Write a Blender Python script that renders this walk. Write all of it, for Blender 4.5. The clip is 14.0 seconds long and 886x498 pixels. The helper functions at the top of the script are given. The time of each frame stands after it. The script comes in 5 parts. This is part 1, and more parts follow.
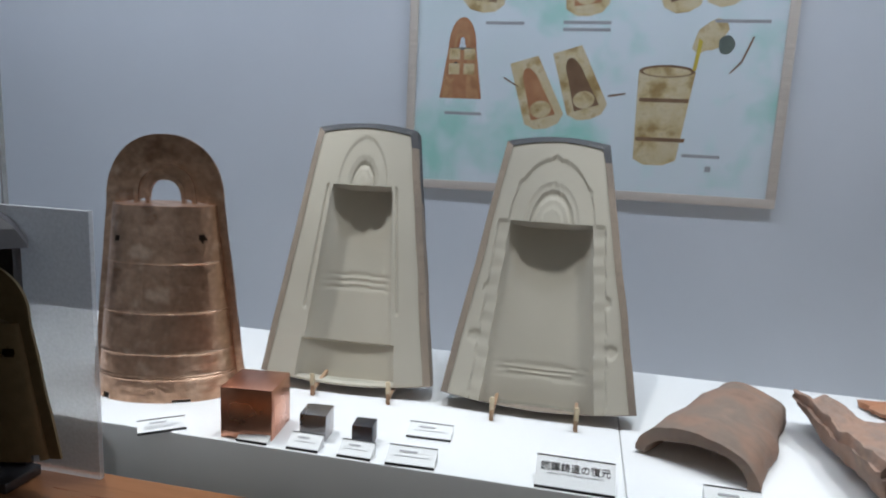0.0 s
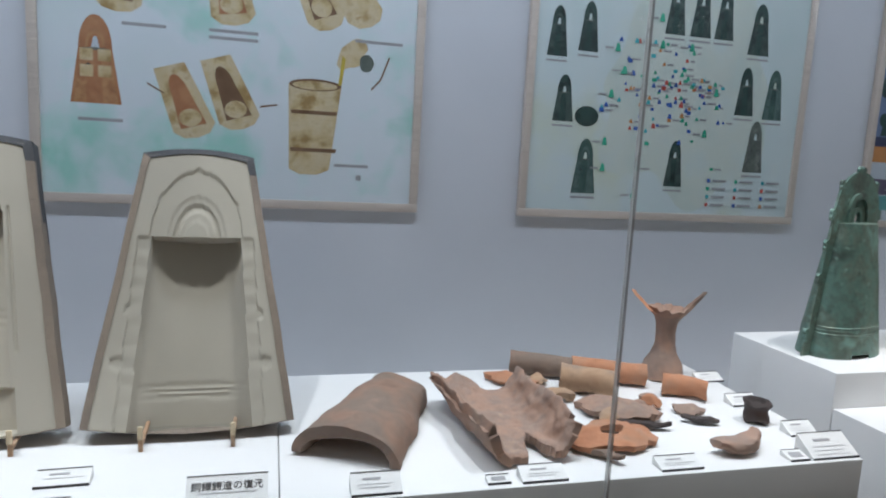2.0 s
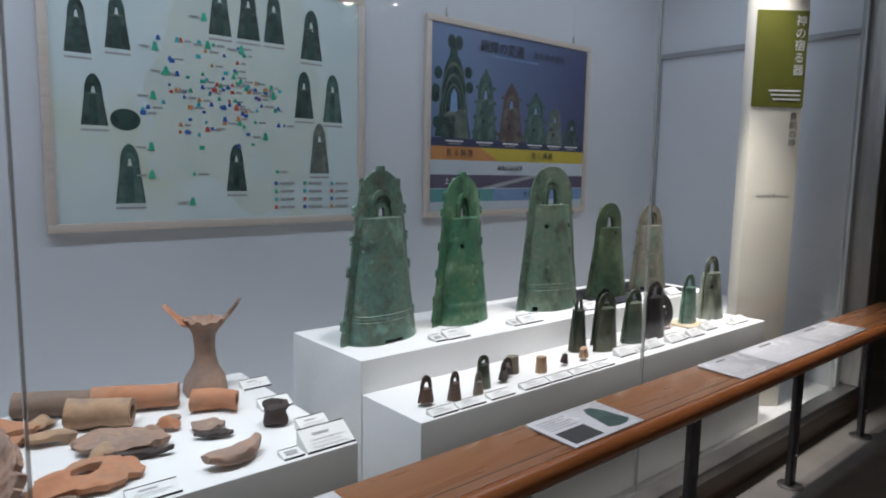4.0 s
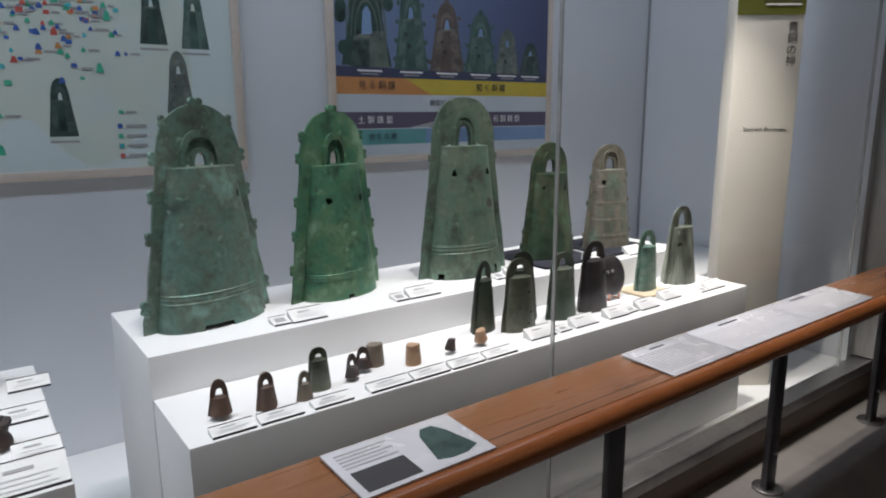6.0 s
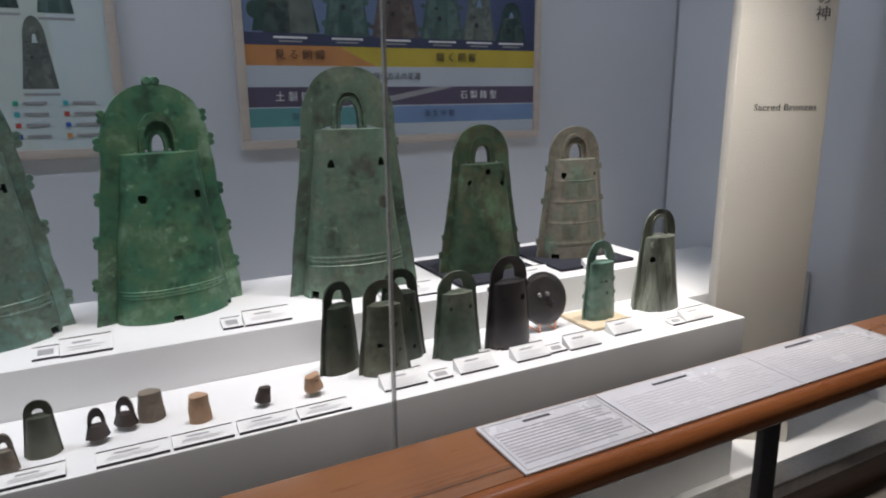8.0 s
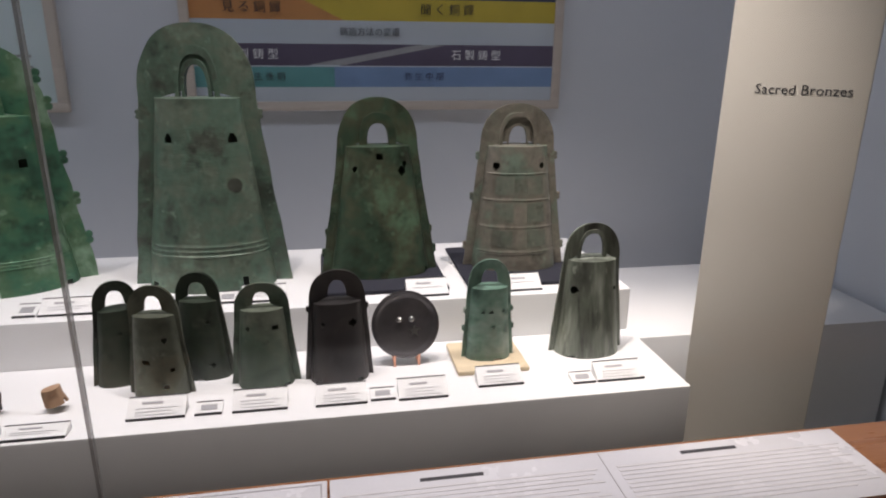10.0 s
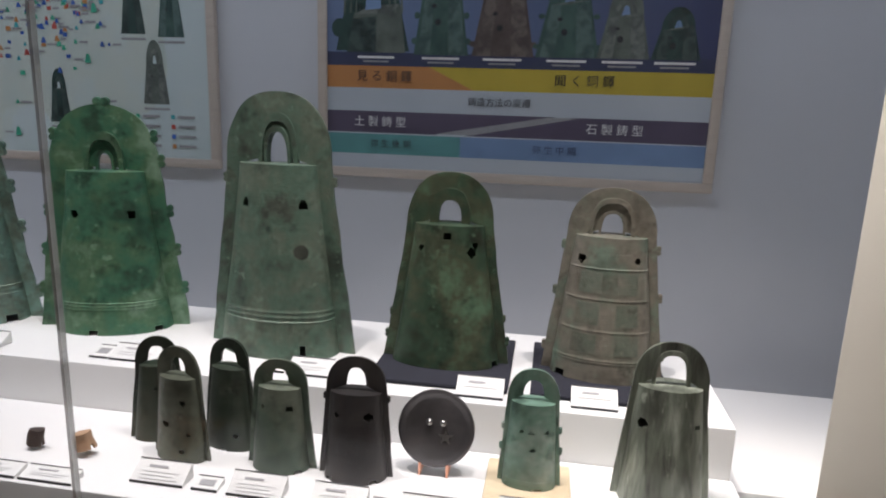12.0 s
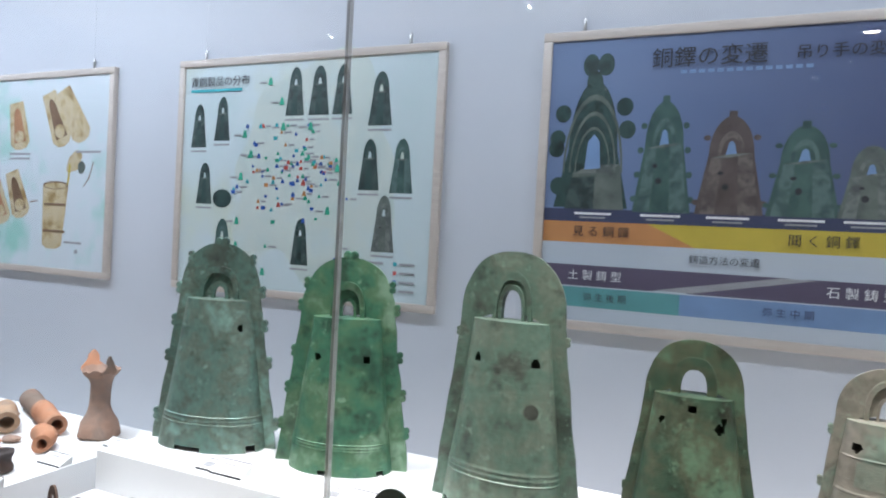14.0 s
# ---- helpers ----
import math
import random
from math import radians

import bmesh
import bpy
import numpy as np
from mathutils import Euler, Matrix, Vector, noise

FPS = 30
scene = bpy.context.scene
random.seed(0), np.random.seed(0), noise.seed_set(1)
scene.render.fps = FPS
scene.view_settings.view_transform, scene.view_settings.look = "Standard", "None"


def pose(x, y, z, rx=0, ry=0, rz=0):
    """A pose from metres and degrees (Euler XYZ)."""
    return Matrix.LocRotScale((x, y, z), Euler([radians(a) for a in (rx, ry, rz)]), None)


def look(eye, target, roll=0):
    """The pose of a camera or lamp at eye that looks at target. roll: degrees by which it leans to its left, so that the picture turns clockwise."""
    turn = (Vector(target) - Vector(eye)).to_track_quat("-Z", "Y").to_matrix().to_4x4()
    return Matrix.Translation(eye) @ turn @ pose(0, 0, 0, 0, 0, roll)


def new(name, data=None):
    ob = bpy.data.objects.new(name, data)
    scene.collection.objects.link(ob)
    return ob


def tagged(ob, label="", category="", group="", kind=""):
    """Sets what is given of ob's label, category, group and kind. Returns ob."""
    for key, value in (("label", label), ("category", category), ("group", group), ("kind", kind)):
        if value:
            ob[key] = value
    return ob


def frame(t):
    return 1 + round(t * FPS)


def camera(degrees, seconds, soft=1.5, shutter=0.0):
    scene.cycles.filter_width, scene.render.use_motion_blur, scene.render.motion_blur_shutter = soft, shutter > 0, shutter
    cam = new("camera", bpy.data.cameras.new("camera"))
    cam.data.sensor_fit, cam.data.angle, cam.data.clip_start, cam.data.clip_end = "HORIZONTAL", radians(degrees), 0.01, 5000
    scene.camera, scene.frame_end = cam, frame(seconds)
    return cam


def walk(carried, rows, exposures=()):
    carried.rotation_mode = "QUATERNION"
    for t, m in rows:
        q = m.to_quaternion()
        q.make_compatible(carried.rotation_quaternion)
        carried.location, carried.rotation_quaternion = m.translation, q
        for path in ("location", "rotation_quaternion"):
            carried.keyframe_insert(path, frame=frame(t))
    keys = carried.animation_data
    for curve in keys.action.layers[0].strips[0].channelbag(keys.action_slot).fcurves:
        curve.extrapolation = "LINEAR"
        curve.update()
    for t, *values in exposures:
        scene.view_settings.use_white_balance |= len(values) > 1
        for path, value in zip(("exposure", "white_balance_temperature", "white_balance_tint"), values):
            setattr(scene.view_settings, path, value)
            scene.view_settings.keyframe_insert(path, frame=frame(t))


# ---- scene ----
cam = camera(68.1, 14.0, 2.0)
PATH = [
    (0, (-0.08, -0.204, 1.334), (-0.483, 1.726, 0.997), 2.7),
    (0.5, (-0.123, -0.21, 1.319), (-0.505, 1.719, 0.955), 3.4),
    (1, (-0.111, -0.211, 1.337), (-0.356, 1.741, 0.974), 3.4),
    (1.5, (-0.039, -0.228, 1.363), (0.053, 1.74, 1.021), 2.6),
    (2, (0.026, -0.238, 1.362), (0.533, 1.676, 1.083), 3.1),
    (2.5, (0.087, -0.246, 1.375), (0.923, 1.554, 1.122), 3.0),
    (3, (0.159, -0.277, 1.38), (1.262, 1.374, 1.137), 2.7),
    (3.5, (0.35, -0.359, 1.39), (1.546, 1.225, 1.144), 1.6),
    (4, (0.564, -0.416, 1.388), (1.848, 1.098, 1.15), 1.0),
    (4.2, (0.629, -0.402, 1.376), (1.948, 1.082, 1.137), 0.7),
    (6.3, (1.488, -0.307, 1.352), (2.63, 1.276, 0.912), -0.2),
    (6.5, (1.559, -0.277, 1.355), (2.68, 1.314, 0.893), -0.1),
    (7, (1.793, -0.313, 1.369), (2.757, 1.382, 0.924), -0.8),
    (7.5, (2.014, -0.348, 1.347), (2.961, 1.366, 0.94), -0.5),
    (8, (2.22, -0.255, 1.335), (3.119, 1.472, 0.875), -0.6),
    (8.5, (2.467, -0.277, 1.349), (3.289, 1.473, 0.837), -0.3),
    (8.7, (2.591, -0.308, 1.373), (3.376, 1.458, 0.858), 0.2),
    (10.8, (3.31, -0.011, 1.365), (3.442, 1.883, 0.737), 1.0),
    (11, (3.341, 0.016, 1.359), (3.44, 1.919, 0.752), 1.4),
    (11.5, (3.461, 0.036, 1.382), (3.304, 1.967, 0.885), 0.9),
    (12, (3.508, 0.021, 1.391), (3.202, 1.951, 0.965), 1.9),
    (12.5, (3.492, 0.012, 1.406), (3.086, 1.934, 1.034), 2.4),
    (13, (3.486, 0.002, 1.477), (3.065, 1.956, 1.404), 3.3),
    (13.2, (3.52, 0.02, 1.499), (3.053, 1.964, 1.478), 3.6),
    (13.5, (3.457, 0.003, 1.458), (2.948, 1.937, 1.468), 3.4),
    (14, (3.337, -0.021, 1.445), (2.54, 1.813, 1.402), 3.0),
]
EXPOSURES = [(0, 0.25, 6450, 10), (2.0, 0.2, 6400, 10), (3.0, 0.08, 6380, 10), (4.2, 0.08, 6400, 10), (6.5, 0.0, 6500, 12), (8.5, -0.2, 6550, 14), (11.0, -0.36, 6900, 19), (12.3, 0.05, 6500, 13), (13.2, 0.75, 6100, 9), (13.6, 0.8, 6150, 10), (14.0, 0.93, 6300, 11)]
walk(cam, [(t, look(eye, target, roll)) for t, eye, target, roll in PATH], EXPOSURES)

# ---- world and lamps ----
world = bpy.data.worlds.new("world")
scene.world = world
world.use_nodes = True
world.node_tree.nodes["Background"].inputs[0].default_value = (0.55, 0.62, 0.75, 1)
world.node_tree.nodes["Background"].inputs[1].default_value = 0.02


def spot(x, y, z, tx, ty, tz, watts, cone=70, colour=(1, 0.97, 0.93), size=0.03):
    d = bpy.data.lights.new("case_spot", "SPOT")
    d.energy, d.spot_size, d.spot_blend, d.color, d.shadow_soft_size = watts, radians(cone), 0.8, colour, size
    ob = new("case_spot", d)
    ob.matrix_world = look((x, y, z), (tx, ty, tz))
    return ob


def strip(x, y, z, sx, sy, watts, colour, tilt=0):
    d = bpy.data.lights.new("strip_fill_light", "AREA")
    d.shape, d.size, d.size_y, d.energy, d.color = "RECTANGLE", sx, sy, watts, colour
    ob = new("strip_fill_light", d)
    ob.matrix_world = pose(x, y, z, tilt, 0, 0)
    return ob


SPOT_W, STRIP_W = 86, 31
for sx, share in ((-1.25, 0.95), (-0.45, 0.6), (0.45, 0.7), (1.15, 0.75), (2.0, 0.8), (2.75, 1.05), (3.35, 1.2), (3.95, 1.2)):
    spot(sx, 1.12, 2.78, sx + 0.05, 1.30, 0.66, SPOT_W * share, 62, (0.97, 0.985, 1.0) if sx < 1.5 else (1, 0.94, 0.92))
strip(-0.6, 1.35, 2.85, 4.4, 0.12, STRIP_W, (0.76, 0.845, 1.0), 14)
strip(3.2, 1.35, 2.85, 2.8, 0.12, STRIP_W * 0.36, (0.76, 0.845, 1.0), 14)
spot(3.25, 0.99, 2.78, 4.15, 1.13, 0.62, 150, 34, (1, 0.93, 0.84))
# added soft fill for the dim gallery outside the case, no lamp hangs here
strip(1.0, -2.2, 3.1, 6.0, 1.5, 10, (1.0, 0.90, 0.78))


# ---- materials ----
def nodes_of(name):
    m = bpy.data.materials.new(name)
    m.use_nodes = True
    return m, m.node_tree.nodes, m.node_tree.links, m.node_tree.nodes["Principled BSDF"]


def mat(name, cols, scale=8.0, rough=0.6, metal=0.0, bump=0.15, fine=60.0, stretch=(1, 1, 1), coat=0.0, spread=0.25, bump_dist=0.004, rough_var=0.15, grain=0.22):
    """Mottled surface: cols blend by a broad noise, a fine noise gives grain and relief."""
    m, n, l, b = nodes_of(name)
    tc = n.new("ShaderNodeTexCoord")
    mp = n.new("ShaderNodeMapping")
    mp.inputs["Scale"].default_value = stretch
    l.new(tc.outputs["Object"], mp.inputs[0])
    info = n.new("ShaderNodeObjectInfo")
    add = n.new("ShaderNodeVectorMath")
    add.operation = "MULTIPLY_ADD"
    add.inputs[1].default_value = (7.3, 3.1, 5.7)
    l.new(info.outputs["Random"], add.inputs[0])
    l.new(mp.outputs[0], add.inputs[2])
    big = n.new("ShaderNodeTexNoise")
    big.inputs["Scale"].default_value, big.inputs["Detail"].default_value, big.inputs["Roughness"].default_value = scale, 6, 0.62
    l.new(add.outputs[0], big.inputs[0])
    small = n.new("ShaderNodeTexNoise")
    small.inputs["Scale"].default_value, small.inputs["Detail"].default_value = fine, 4
    l.new(add.outputs[0], small.inputs[0])
    ramp = n.new("ShaderNodeValToRGB")
    els = ramp.color_ramp.elements
    lo, hi = 0.5 - spread, 0.5 + spread
    for k, c in enumerate(cols):
        p = lo + (hi - lo) * k / max(1, len(cols) - 1)
        e = els[k] if k < 2 else els.new(p)
        e.position, e.color = p, (*c, 1)
    l.new(big.outputs[0], ramp.inputs[0])
    mix = n.new("ShaderNodeMixRGB")
    mix.blend_type = "MULTIPLY"
    mix.inputs[0].default_value = grain
    r2 = n.new("ShaderNodeMapRange")
    r2.inputs[1].default_value, r2.inputs[2].default_value, r2.inputs[3].default_value, r2.inputs[4].default_value = 0.3, 0.7, 0.55, 1.25
    l.new(small.outputs[0], r2.inputs[0])
    l.new(ramp.outputs[0], mix.inputs[1])
    l.new(r2.outputs[0], mix.inputs[2])
    l.new(mix.outputs[0], b.inputs["Base Color"])
    rr = n.new("ShaderNodeMapRange")
    rr.inputs[3].default_value, rr.inputs[4].default_value = max(0.03, rough - rough_var), min(1, rough + rough_var)
    l.new(big.outputs[0], rr.inputs[0])
    l.new(rr.outputs[0], b.inputs["Roughness"])
    bp = n.new("ShaderNodeBump")
    bp.inputs["Strength"].default_value, bp.inputs["Distance"].default_value = bump, bump_dist
    l.new(small.outputs[0], bp.inputs["Height"])
    l.new(bp.outputs[0], b.inputs["Normal"])
    b.inputs["Metallic"].default_value = metal
    b.inputs["Coat Weight"].default_value = coat
    return m


def plain(name, col, rough=0.6, metal=0.0, emit=0.0, var=0.12):
    m = mat(name, [tuple(c * (1 - var) for c in col), tuple(min(1, c * (1 + var)) for c in col)], 14, rough, metal, 0.05, 90, grain=0.08)
    if emit:
        b = m.node_tree.nodes["Principled BSDF"]
        b.inputs["Emission Color"].default_value, b.inputs["Emission Strength"].default_value = (*col, 1), emit
    return m


def glass_mat(name, tint=(0.97, 0.985, 0.98), rough=0.0):
    m, n, l, b = nodes_of(name)
    n.remove(b)
    tr, gl, fr, mx = (n.new("ShaderNodeBsdf" + k) if k in ("Transparent", "Glossy") else n.new("ShaderNode" + k) for k in ("Transparent", "Glossy", "LayerWeight", "MixShader"))
    tr.inputs[0].default_value = (*tint, 1)
    gl.inputs["Roughness"].default_value = rough
    pw, sc = n.new("ShaderNodeMath"), n.new("ShaderNodeMath")
    pw.operation, sc.operation = "POWER", "MULTIPLY_ADD"
    pw.inputs[1].default_value, sc.inputs[1].default_value, sc.inputs[2].default_value = 5.0, 0.7, 0.022
    l.new(fr.outputs["Facing"], pw.inputs[0])
    l.new(pw.outputs[0], sc.inputs[0])
    l.new(sc.outputs[0], mx.inputs[0])
    l.new(tr.outputs[0], mx.inputs[1])
    l.new(gl.outputs[0], mx.inputs[2])
    l.new(mx.outputs[0], n["Material Output"].inputs[0])
    return m


def wood_mat(name, a, b2, rough=0.35):
    return mat(name, [a, b2, a], 5, rough, 0, 0.06, 45, (0.35, 6, 6), coat=0.25, spread=0.2)


def wash_mat(name, cols, scale=3.0):
    return mat(name, cols, scale, 0.45, 0, 0.02, 120, coat=0.25, spread=0.16, grain=0.06)


M = {}
M["wall"] = mat("wall_cloth", [(0.60, 0.62, 0.66), (0.66, 0.68, 0.72)], 1.5, 0.85, 0, 0.12, 420, bump_dist=0.001, grain=0.04)
M["white"] = mat("plinth_paint", [(0.74, 0.74, 0.74), (0.80, 0.80, 0.80)], 2.5, 0.6, 0, 0.05, 160, bump_dist=0.001, grain=0.04)
M["gallery"] = mat("gallery_wall", [(0.20, 0.175, 0.15), (0.27, 0.24, 0.21)], 2, 0.7)
M["carpet"] = mat("carpet", [(0.12, 0.11, 0.10), (0.20, 0.185, 0.17)], 3, 0.95, 0, 0.5, 260)
M["ceil"] = mat("ceiling_paint", [(0.16, 0.16, 0.16), (0.2, 0.2, 0.2)], 2, 0.8)
M["casetop"] = mat("case_top_paint", [(0.6, 0.61, 0.63), (0.66, 0.67, 0.69)], 2, 0.7, grain=0.04)
M["darkwood"] = wood_mat("dark_base_wood", (0.055, 0.030, 0.018), (0.10, 0.055, 0.032), 0.5)
M["rail"] = wood_mat("rail_wood", (0.215, 0.09, 0.038), (0.275, 0.122, 0.054), 0.30)
M["railnose"] = wood_mat("rail_nose_wood", (0.22, 0.07, 0.022), (0.30, 0.105, 0.036), 0.25)
M["steel"] = mat("brushed_steel", [(0.42, 0.41, 0.40), (0.55, 0.54, 0.52)], 6, 0.33, 1.0, 0.05, 80, (1, 1, 0.1))
M["darksteel"] = mat("post_steel", [(0.10, 0.10, 0.11), (0.15, 0.15, 0.16)], 9, 0.4, 0.9, 0.05, 80)
M["glass"] = glass_mat("case_glass")
M["acrylgrey"] = plain("line_grey", (0.34, 0.345, 0.36), 0.5)
M["seam"] = plain("silicone_seam", (0.50, 0.50, 0.49), 0.3)
M["seam"].node_tree.nodes["Principled BSDF"].inputs["Alpha"].default_value = 0.55
M["acryl"] = mat("frosted_board", [(0.62, 0.64, 0.66), (0.68, 0.70, 0.72)], 3, 0.4, 0, 0.02, 150)
M["acryl"].node_tree.nodes["Principled BSDF"].inputs["Alpha"].default_value = 0.42
M["pframe"] = wood_mat("pale_frame_wood", (0.55, 0.47, 0.41), (0.63, 0.55, 0.48), 0.5)
M["paper"] = mat("card_white", [(0.74, 0.74, 0.73), (0.80, 0.80, 0.79)], 20, 0.6, 0, 0.03, 200, grain=0.04)
M["panel"] = mat("laminated_panel", [(0.60, 0.61, 0.64), (0.66, 0.67, 0.70)], 6, 0.25, 0, 0.02, 200, coat=0.6, grain=0.04)
M["ink"] = plain("ink_dark", (0.035, 0.035, 0.04), 0.6)
M["inkgrey"] = plain("ink_grey", (0.34, 0.34, 0.35), 0.6)
M["inkpale"] = plain("ink_pale", (0.56, 0.56, 0.57), 0.6)
M["inkwhite"] = plain("ink_white", (0.80, 0.80, 0.80), 0.6)
M["inkblue"] = plain("ink_blue", (0.04, 0.12, 0.42), 0.6)
M["inkgreen"] = plain("ink_green", (0.05, 0.42, 0.27), 0.6)
M["inkcyan"] = plain("ink_cyan", (0.06, 0.45, 0.50), 0.6)
M["inkred"] = plain("ink_red", (0.55, 0.10, 0.08), 0.6)
M["inkorange"] = plain("ink_orange", (0.56, 0.25, 0.09), 0.6)
M["inkyellow"] = plain("ink_yellow", (0.56, 0.43, 0.06), 0.6)
M["inkteal"] = plain("ink_teal", (0.12, 0.34, 0.34), 0.6)
M["inksky"] = plain("ink_sky", (0.19, 0.30, 0.50), 0.6)
M["inkplum"] = plain("ink_plum", (0.11, 0.09, 0.14), 0.6)
M["inknavy"] = plain("ink_navy", (0.05, 0.06, 0.12), 0.6)
M["olive"] = plain("sign_olive", (0.13, 0.135, 0.018), 0.55)
M["cream"] = mat("sign_cream", [(0.66, 0.62, 0.55), (0.72, 0.68, 0.61)], 2, 0.6, 0, 0.03, 160, grain=0.04)
M["navycloth"] = mat("navy_cloth", [(0.012, 0.013, 0.022), (0.022, 0.023, 0.035)], 20, 0.95, 0, 0.5, 300, bump_dist=0.001)
M["beige"] = mat("beige_pad", [(0.62, 0.50, 0.33), (0.70, 0.58, 0.40)], 12, 0.7)
M["clear"] = glass_mat("clear_acrylic", (0.93, 0.95, 0.95), 0.05)
def patina(name, cols, scale=8, stretch=(1, 1, 1), rough=0.44, metal=0.3):
    """Corroded bronze: mottled greens, dark blotches, pale flecks, faint level file marks."""
    m = mat(name, cols, scale, rough, metal, 0.5, 60, stretch, bump_dist=0.003, spread=0.15, grain=0.34)
    n, l = m.node_tree.nodes, m.node_tree.links
    b = n["Principled BSDF"]
    src = b.inputs["Base Color"].links[0].from_socket
    vec = [k for k in n if k.type == "VECT_MATH"][0].outputs[0]
    dark = tuple(c * 0.30 for c in cols[0])
    pale = tuple(min(0.7, c * 1.45 + 0.03) for c in cols[-1])
    for sc, lo, hi, col, share in ((6.0, 0.53, 0.68, dark, 0.60), (22.0, 0.56, 0.66, dark, 0.55), (34.0, 0.60, 0.68, pale, 0.50), (9.0, 0.60, 0.72, pale, 0.40)):
        t = n.new("ShaderNodeTexNoise")
        t.inputs["Scale"].default_value, t.inputs["Detail"].default_value, t.inputs["Roughness"].default_value = sc, 8, 0.68
        off = n.new("ShaderNodeVectorMath")
        off.inputs[1].default_value = (sc, 2.3, 0.7 * sc)
        l.new(vec, off.inputs[0])
        l.new(off.outputs[0], t.inputs[0])
        r = n.new("ShaderNodeMapRange")
        r.inputs[1].default_value, r.inputs[2].default_value, r.inputs[4].default_value = lo, hi, share
        l.new(t.outputs[0], r.inputs[0])
        mx = n.new("ShaderNodeMixRGB")
        mx.inputs[2].default_value = (*col, 1)
        l.new(r.outputs[0], mx.inputs[0])
        l.new(src, mx.inputs[1])
        src = mx.outputs[0]
    l.new(src, b.inputs["Base Color"])
    w = n.new("ShaderNodeTexWave")
    w.bands_direction = "Z"
    w.inputs["Scale"].default_value, w.inputs["Distortion"].default_value, w.inputs["Detail"].default_value = 38, 14, 4
    l.new(vec, w.inputs[0])
    b2 = n.new("ShaderNodeBump")
    b2.inputs["Strength"].default_value, b2.inputs["Distance"].default_value = 0.09, 0.002
    l.new(w.outputs[1], b2.inputs["Height"])
    l.new(b.inputs["Normal"].links[0].from_socket, b2.inputs["Normal"])
    l.new(b2.outputs[0], b.inputs["Normal"])
    return m


M["pat1"] = patina("patina_bluegreen", [(0.107, 0.140, 0.116), (0.135, 0.243, 0.203), (0.150, 0.196, 0.156), (0.231, 0.384, 0.328)])
M["pat2"] = patina("patina_bright", [(0.041, 0.090, 0.058), (0.059, 0.183, 0.112), (0.096, 0.194, 0.107), (0.207, 0.338, 0.232)])
M["pat3"] = patina("patina_grey_green", [(0.092, 0.109, 0.086), (0.115, 0.190, 0.142), (0.157, 0.192, 0.144), (0.195, 0.297, 0.222)])
M["pat4"] = patina("patina_dark_olive", [(0.032, 0.039, 0.024), (0.046, 0.090, 0.055), (0.085, 0.098, 0.058), (0.110, 0.195, 0.119)])
M["pat5"] = patina("patina_pale_brown", [(0.185, 0.166, 0.130), (0.272, 0.246, 0.202), (0.222, 0.214, 0.170), (0.198, 0.264, 0.204)])
M["patpanel"] = patina("patina_panel_green", [(0.20, 0.185, 0.145), (0.175, 0.205, 0.16), (0.25, 0.235, 0.19)])
M["stain"] = patina("patina_dark_stain", [(0.05, 0.055, 0.045), (0.085, 0.095, 0.075)])
M["patd"] = patina("bronze_blackgreen", [(0.018, 0.021, 0.016), (0.033, 0.049, 0.033), (0.057, 0.064, 0.045)])
M["patb"] = patina("bronze_black", [(0.020, 0.018, 0.018), (0.036, 0.032, 0.032), (0.055, 0.048, 0.044)])
M["patk"] = patina("bronze_khaki", [(0.052, 0.058, 0.041), (0.089, 0.098, 0.070), (0.124, 0.138, 0.102)])
M["patm"] = patina("patina_mid_green", [(0.048, 0.065, 0.047), (0.083, 0.125, 0.088), (0.152, 0.173, 0.130)])
M["patl"] = patina("patina_light_mint", [(0.078, 0.144, 0.108), (0.168, 0.288, 0.225), (0.314, 0.378, 0.323)])
M["patg"] = patina("bronze_streaked", [(0.05, 0.05, 0.042), (0.15, 0.17, 0.135), (0.36, 0.39, 0.33)], 7, (2.2, 2.2, 0.35), 0.42, 0.35)
M["copper"] = mat("new_bronze", [(0.36, 0.20, 0.125), (0.60, 0.38, 0.26), (0.46, 0.28, 0.185), (0.68, 0.47, 0.34)], 9, 0.36, 1.0, 0.8, 55, bump_dist=0.004, spread=0.16, grain=0.35)
M["darkbronze"] = mat("touched_bronze", [(0.17, 0.13, 0.07), (0.26, 0.20, 0.11)], 8, 0.45, 0.6, 0.2, 60)
M["cubecopper"] = mat("polished_copper", [(0.70, 0.33, 0.22), (0.78, 0.40, 0.28)], 4, 0.30, 1.0, 0.02, 90)
M["cubetin"] = mat("polished_tin", [(0.36, 0.35, 0.36), (0.44, 0.43, 0.44)], 4, 0.28, 1.0, 0.04, 90)
M["cubelead"] = mat("dull_lead", [(0.045, 0.05, 0.06), (0.075, 0.08, 0.095)], 6, 0.4, 0.8, 0.1, 90)
M["mirror"] = mat("black_mirror_bronze", [(0.075, 0.07, 0.072), (0.14, 0.13, 0.135)], 14, 0.34, 0.7, 0.2, 80)
M["mould"] = mat("mould_sand", [(0.43, 0.395, 0.325), (0.52, 0.48, 0.40)], 5, 0.85, 0, 0.25, 130, bump_dist=0.002, grain=0.10)
M["mouldcap"] = mat("mould_charred_rim", [(0.045, 0.048, 0.055), (0.085, 0.085, 0.09)], 9, 0.85, 0, 0.5, 60)
M["mouldrim"] = mat("mould_clay_rim", [(0.17, 0.14, 0.12), (0.27, 0.215, 0.17), (0.34, 0.27, 0.21)], 4, 0.85, 0, 0.5, 60)
M["clay"] = mat("fired_clay_brown", [(0.15, 0.095, 0.07), (0.26, 0.16, 0.115), (0.20, 0.15, 0.12), (0.30, 0.20, 0.15)], 7, 0.9, 0, 0.6, 60)
